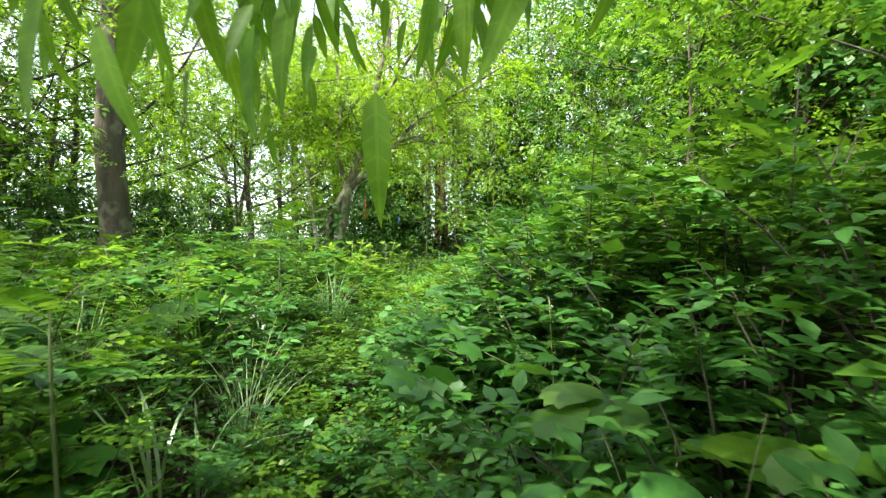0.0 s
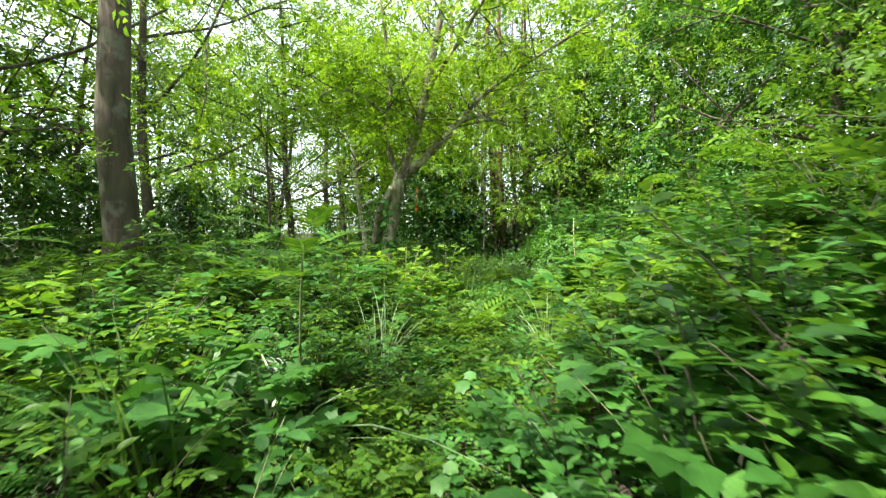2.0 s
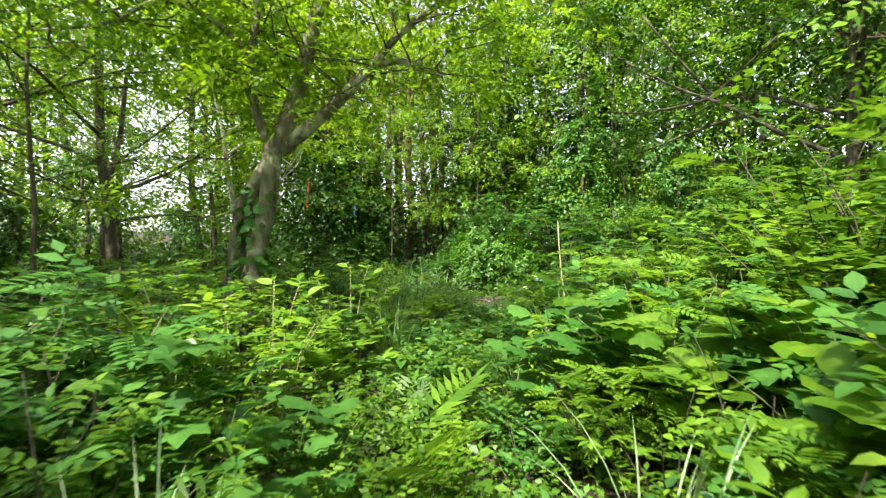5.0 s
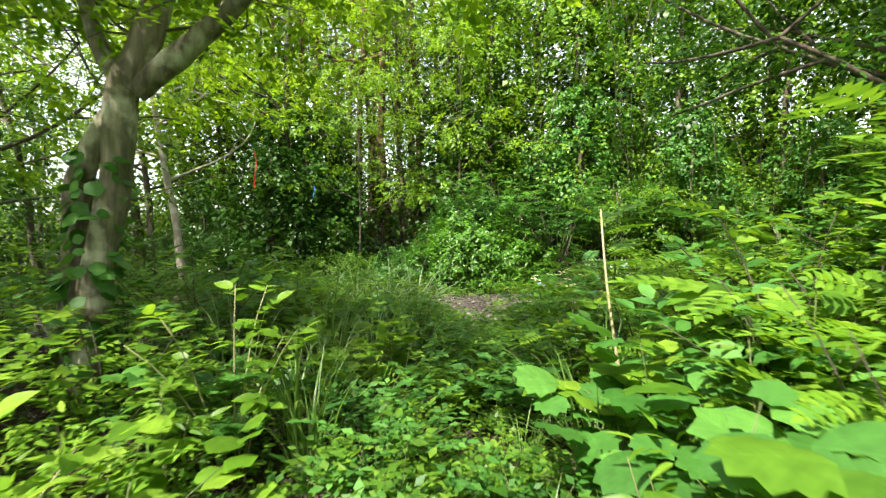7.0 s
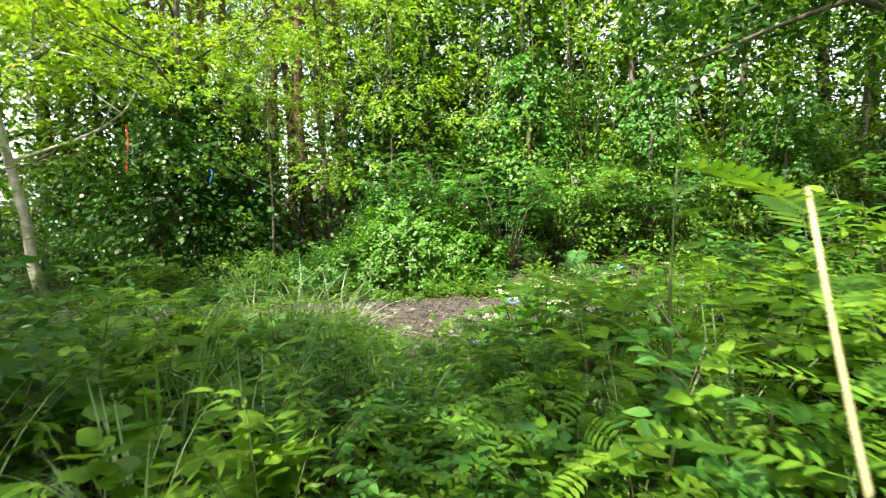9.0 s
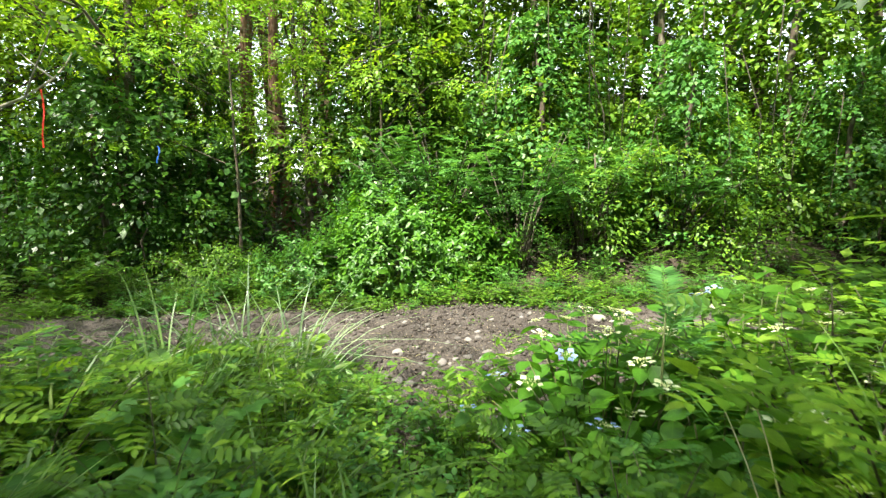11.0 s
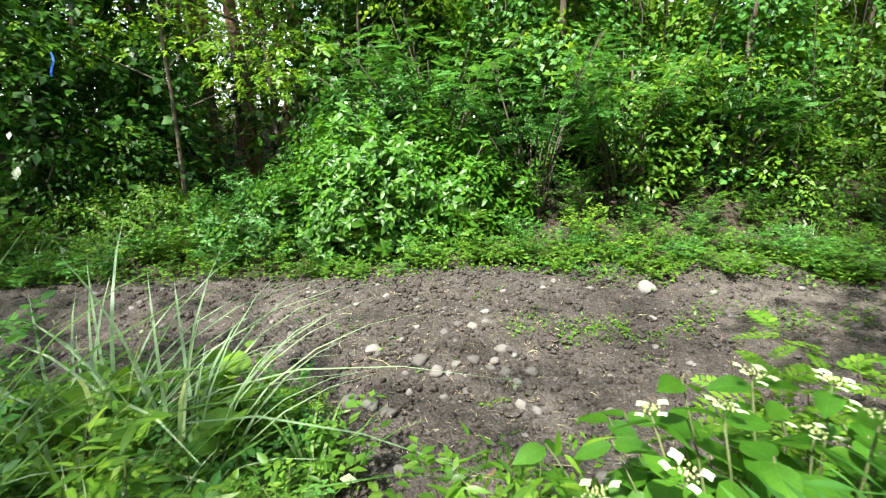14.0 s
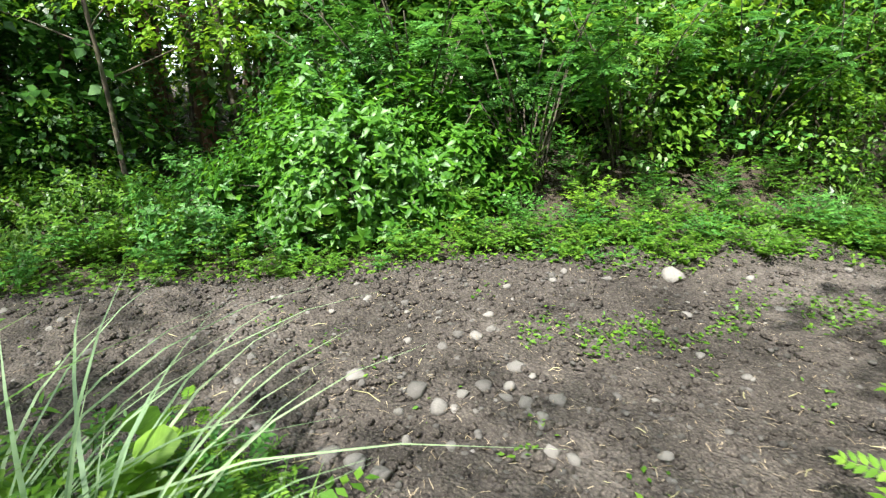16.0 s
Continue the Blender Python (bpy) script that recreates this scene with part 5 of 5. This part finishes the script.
r8 = np.random.default_rng(8)
P, D, S = [], [], []
for k in range(9, 21):
    for j in range(3):
        t = arch[k] + r8.normal(0, 0.03, 3)
        end = t + np.array([r8.normal(-0.1, 0.2), r8.normal(0.15, 0.3), -r8.uniform(0.12, 0.45)])
        if end[0] > -0.35:
            end[2] = max(end[2], 1.93)
        g = Geo()
        g.tube([t - bo, (t + end) / 2 + [0, 0, 0.04] - bo, end - bo], [0.003, 0.002, 0.0012], 4)
        part("twig", g, STEM, branch)
        for u in np.linspace(0.3, 1, 6):
            P.append(t + (end - t) * u)
            D.append((r8.normal(0, 0.35), r8.normal(0, 0.35), -1.0))
            S.append(r8.uniform(0.11, 0.17) if end[0] < -0.3 else r8.uniform(0.09, 0.14))
# the long leaves that hang right before the path
for x, y, z, s in ((-0.105, 0.8, 1.745, 0.215), (0.145, 0.78, 1.98, 0.25), (-0.235, 0.8, 1.9, 0.2), (0.04, 0.82, 1.95, 0.18), (-0.02, 0.85, 1.93, 0.15), (-0.44, 0.78, 1.95, 0.24), (-0.3, 0.82, 1.86, 0.2), (-0.62, 0.8, 1.9, 0.22), (0.3, 0.8, 2.02, 0.2)):
    P.append((x, y, z))
    D.append((r8.normal(-0.06, 0.12) - (0.25 if x > 0.1 else 0), r8.normal(0, 0.12), -1.0))
    S.append(s)
P, D, S = np.array(P), np.array(D), np.array(S)
for q in range(len(P)):
    me = leaves_mesh("leaf", LANCE_FINE, P[q:q + 1] - bo, D[q:q + 1], np.array([[r8.normal(0, 0.5), -1.0, 0.2]]), S[q:q + 1], LEAF_BRIGHT)
    part("leaf", me, LEAF_BRIGHT, branch)

# ---- marker tapes on the trees ----
def tape(x, y, z, length, mat, label):
    root = thing("marker_tape", (x, y, z), label, "marker tape")
    g = Geo()
    ts = np.linspace(0, 1, 7)
    c = np.column_stack([0.02 * np.sin(ts * 5), 0.02 * np.cos(ts * 4), -length * ts])
    g.add(np.concatenate([c - [0.01, 0, 0], c + [0.01, 0, 0], c + [-0.01, 0.003, 0], c + [0.01, 0.003, 0]]),
          [(i, i + 7, i + 8, i + 1) for i in range(6)] + [(14 + i, 15 + i, 22 + i, 21 + i) for i in range(6)])
    part("strip", g, mat, root)
    return root


tape(-2.6, 17.2, 3.25, 0.7, TAPE_RED, "red plastic marker tape hanging from a twig")
tape(-1.55, 18.0, 2.65, 0.25, TAPE_BLUE, "blue plastic marker tape tied to a twig")

# ---- stones, gravel and weeds on the road ----
def stone_mesh(seed):
    r = np.random.default_rng(seed)
    bm = bmesh.new()
    bmesh.ops.create_icosphere(bm, subdivisions=2, radius=0.5)
    sc = Vector((1.0, r.uniform(0.7, 0.95), r.uniform(0.5, 0.75)))
    # flat worn faces cut into a lump
    cuts = [(Vector(r.normal(0, 1, 3)).normalized(), r.uniform(0.26, 0.42)) for _ in range(11)]
    for v in bm.verts:
        p = v.co.copy()
        for n, d in cuts:
            over = p.dot(n) - d
            if over > 0:
                p -= n * over
        p *= 1 + 0.12 * noise.noise(v.co * 4.3 + Vector((0, seed, 0)))
        v.co = Vector((p.x * sc.x, p.y * sc.y, p.z * sc.z)) * 1.25
    me = bpy.data.meshes.new("stone")
    bm.to_mesh(me)
    bm.free()
    me.materials.append(ROCK)
    me.shade_smooth()
    return me


stones = [stone_mesh(i) for i in range(8)]


def stone(x, y, size, k):
    ob = new("stone", stones[k % 8])
    ob.parent = road
    ob.location = (x, y, road_z(x, y) + size * 0.06)
    ob.rotation_euler = (rng.uniform(-0.3, 0.3), rng.uniform(-0.3, 0.3), rng.uniform(0, 6.28))
    ob.scale = (size, size, size)


for i, (x, y, size) in enumerate(((1.475, 14.28, 0.12), (1.53, 14.12, 0.1), (1.6, 14.08, 0.06), (1.336, 14.17, 0.065), (2.06, 14.32, 0.1), (3.684, 14.9, 0.16), (2.04, 15.2, 0.055), (1.17, 13.84, 0.1), (1.08, 13.95, 0.1), (1.91, 13.69, 0.085), (1.98, 13.62, 0.075),
                                  (1.95, 14.0, 0.09), (1.88, 14.08, 0.07), (1.98, 13.9, 0.06), (2.12, 13.98, 0.1), (1.5, 13.88, 0.06), (1.2, 14.55, 0.1), (1.22, 14.48, 0.05), (0.95, 14.75, 0.06), (1.88, 14.75, 0.08), (1.98, 14.7, 0.07), (1.8, 14.2, 0.09), (0.98, 14.05, 0.11), (0.7, 14.1, 0.1), (3.1, 14.05, 0.06), (2.95, 15.25, 0.06), (3.2, 15.05, 0.06))):
    stone(x, y, size, i)
for i in range(230):
    x = rng.normal(1.6, 1.7)
    s = rng.uniform(-2.75, -0.1)
    stone(x, 15.9 - 0.23 * (x - 1.5) + s / 0.975, 0.022 + 0.055 * rng.uniform(0, 1) ** 2.3, i)
# rough lumps of twelve corners for gravel and clods
bm = bmesh.new()
bmesh.ops.create_icosphere(bm, subdivisions=1, radius=1.0)
LUMP = np.array([v.co[:] for v in bm.verts])
LUMP_F = [tuple(v.index for v in f.verts) for f in bm.faces]
bm.free()


def lumps(n, wide, least, most, power, sink):
    g = Geo()
    for i in range(n):
        x = rng.normal(1.9, wide)
        s = rng.uniform(-2.95, 0.1)
        y = 15.9 - 0.23 * (x - 1.5) + s / 0.975
        k = least + (most - least) * rng.uniform(0, 1) ** power
        t = rng.uniform(0, 6.28)
        m = np.array([(math.cos(t), -math.sin(t), 0), (math.sin(t), math.cos(t), 0), (0, 0, 1)])
        shape = LUMP * rng.uniform(0.72, 1.2, (12, 1)) * [1.0, rng.uniform(0.6, 0.95), rng.uniform(0.45, 0.75)]
        g.add((shape * k) @ m.T + [x, y, road_z(x, y) + sink * k], LUMP_F)
    return g


tagged(new("soil_crumbs", lumps(6500, 1.9, 0.006, 0.048, 2.6, 0.1).mesh("soil_crumbs", DIRT)), "loose dark crumbs and clods of soil on the track", "soil", kind="stuff")
tagged(new("gravel", lumps(3600, 2.2, 0.004, 0.024, 2.2, 0.25).mesh("gravel", ROCK)), "scattered grey gravel on the track", "gravel", kind="stuff")
straw = Geo()
for i in range(2600):
    x = rng.normal(1.9, 1.8)
    s = rng.uniform(-2.9, 0.15)
    y = 15.9 - 0.23 * (x - 1.5) + s / 0.975
    a, ln, wd = rng.uniform(0, 6.28), rng.uniform(0.015, 0.07), rng.uniform(0.0008, 0.0022)
    z0 = road_z(x, y) + rng.uniform(0.006, 0.016)
    dx, dy = math.cos(a) * ln, math.sin(a) * ln
    nx, ny = -math.sin(a) * wd, math.cos(a) * wd
    straw.add([(x - nx, y - ny, z0), (x + nx, y + ny, z0), (x + dx / 2 + nx, y + dy / 2 + ny, z0 + 0.005), (x + dx / 2 - nx, y + dy / 2 - ny, z0 + 0.005), (x + dx, y + dy, z0 + rng.uniform(-0.004, 0.006))],
              [(0, 1, 2, 3), (3, 2, 4)])
tagged(new("straw_litter", straw.mesh("straw_litter", LITTER)), "fine dry grass and leaf litter strewn over the track", "litter", kind="stuff")


def road_weeds(n):
    x = np.concatenate([rng.uniform(2.2, 8, n // 2), rng.normal(1.6, 1.6, n - n // 2)])
    s = np.concatenate([rng.normal(-1.18, 0.13, n // 2), rng.uniform(-2.9, -0.1, n - n // 2)])
    keep = np.sin(x * 4.1 + s * 3) + np.sin(x * 9.3 - s * 11) > np.where(np.arange(n) < n // 2, -0.6, 1.35)
    x, s = x[keep], s[keep]
    return x, 15.9 - 0.23 * (x - 1.5) + s / 0.975


carpet("road_weeds", "patches of tiny green weeds along the middle of the track", 17000, road_weeds, LEAF_MID, 0.036, 0.08)

# a weathered stick at the track's near edge
g = Geo()
g.tube([(-0.13, -0.04, 0.012), (-0.03, 0.0, 0.02), (0.08, 0.02, 0.018), (0.16, 0.05, 0.012)], [0.013, 0.017, 0.015, 0.01], 8)
stick = new("fallen_stick", g.mesh("fallen_stick", BARK_CEDAR))
stick.location = (1.62, 13.2, road_z(1.62, 13.2))
tagged(stick, "thick weathered piece of branch lying on the dirt", "stick")

# dry twigs and straw on the road
for i in range(46):
    x = rng.normal(1.5, 1.3)
    s = rng.uniform(-2.8, -0.1)
    y = 15.9 - 0.23 * (x - 1.5) + s / 0.975
    g = Geo()
    ln, a = rng.uniform(0.05, 0.2), rng.uniform(0, 6.28)
    g.tube([(0, 0, 0), (math.cos(a) * ln / 2, math.sin(a) * ln / 2, 0.006), (math.cos(a + 0.2) * ln, math.sin(a + 0.2) * ln, 0)], [0.003, 0.003, 0.0015], 4)
    ob = new("dry_twig", g.mesh("dry_twig", CANE))
    ob.location = (x, y, road_z(x, y) + 0.003)
    tagged(ob, "short dry straw-coloured twig lying on the track", "twig", "dry twigs")
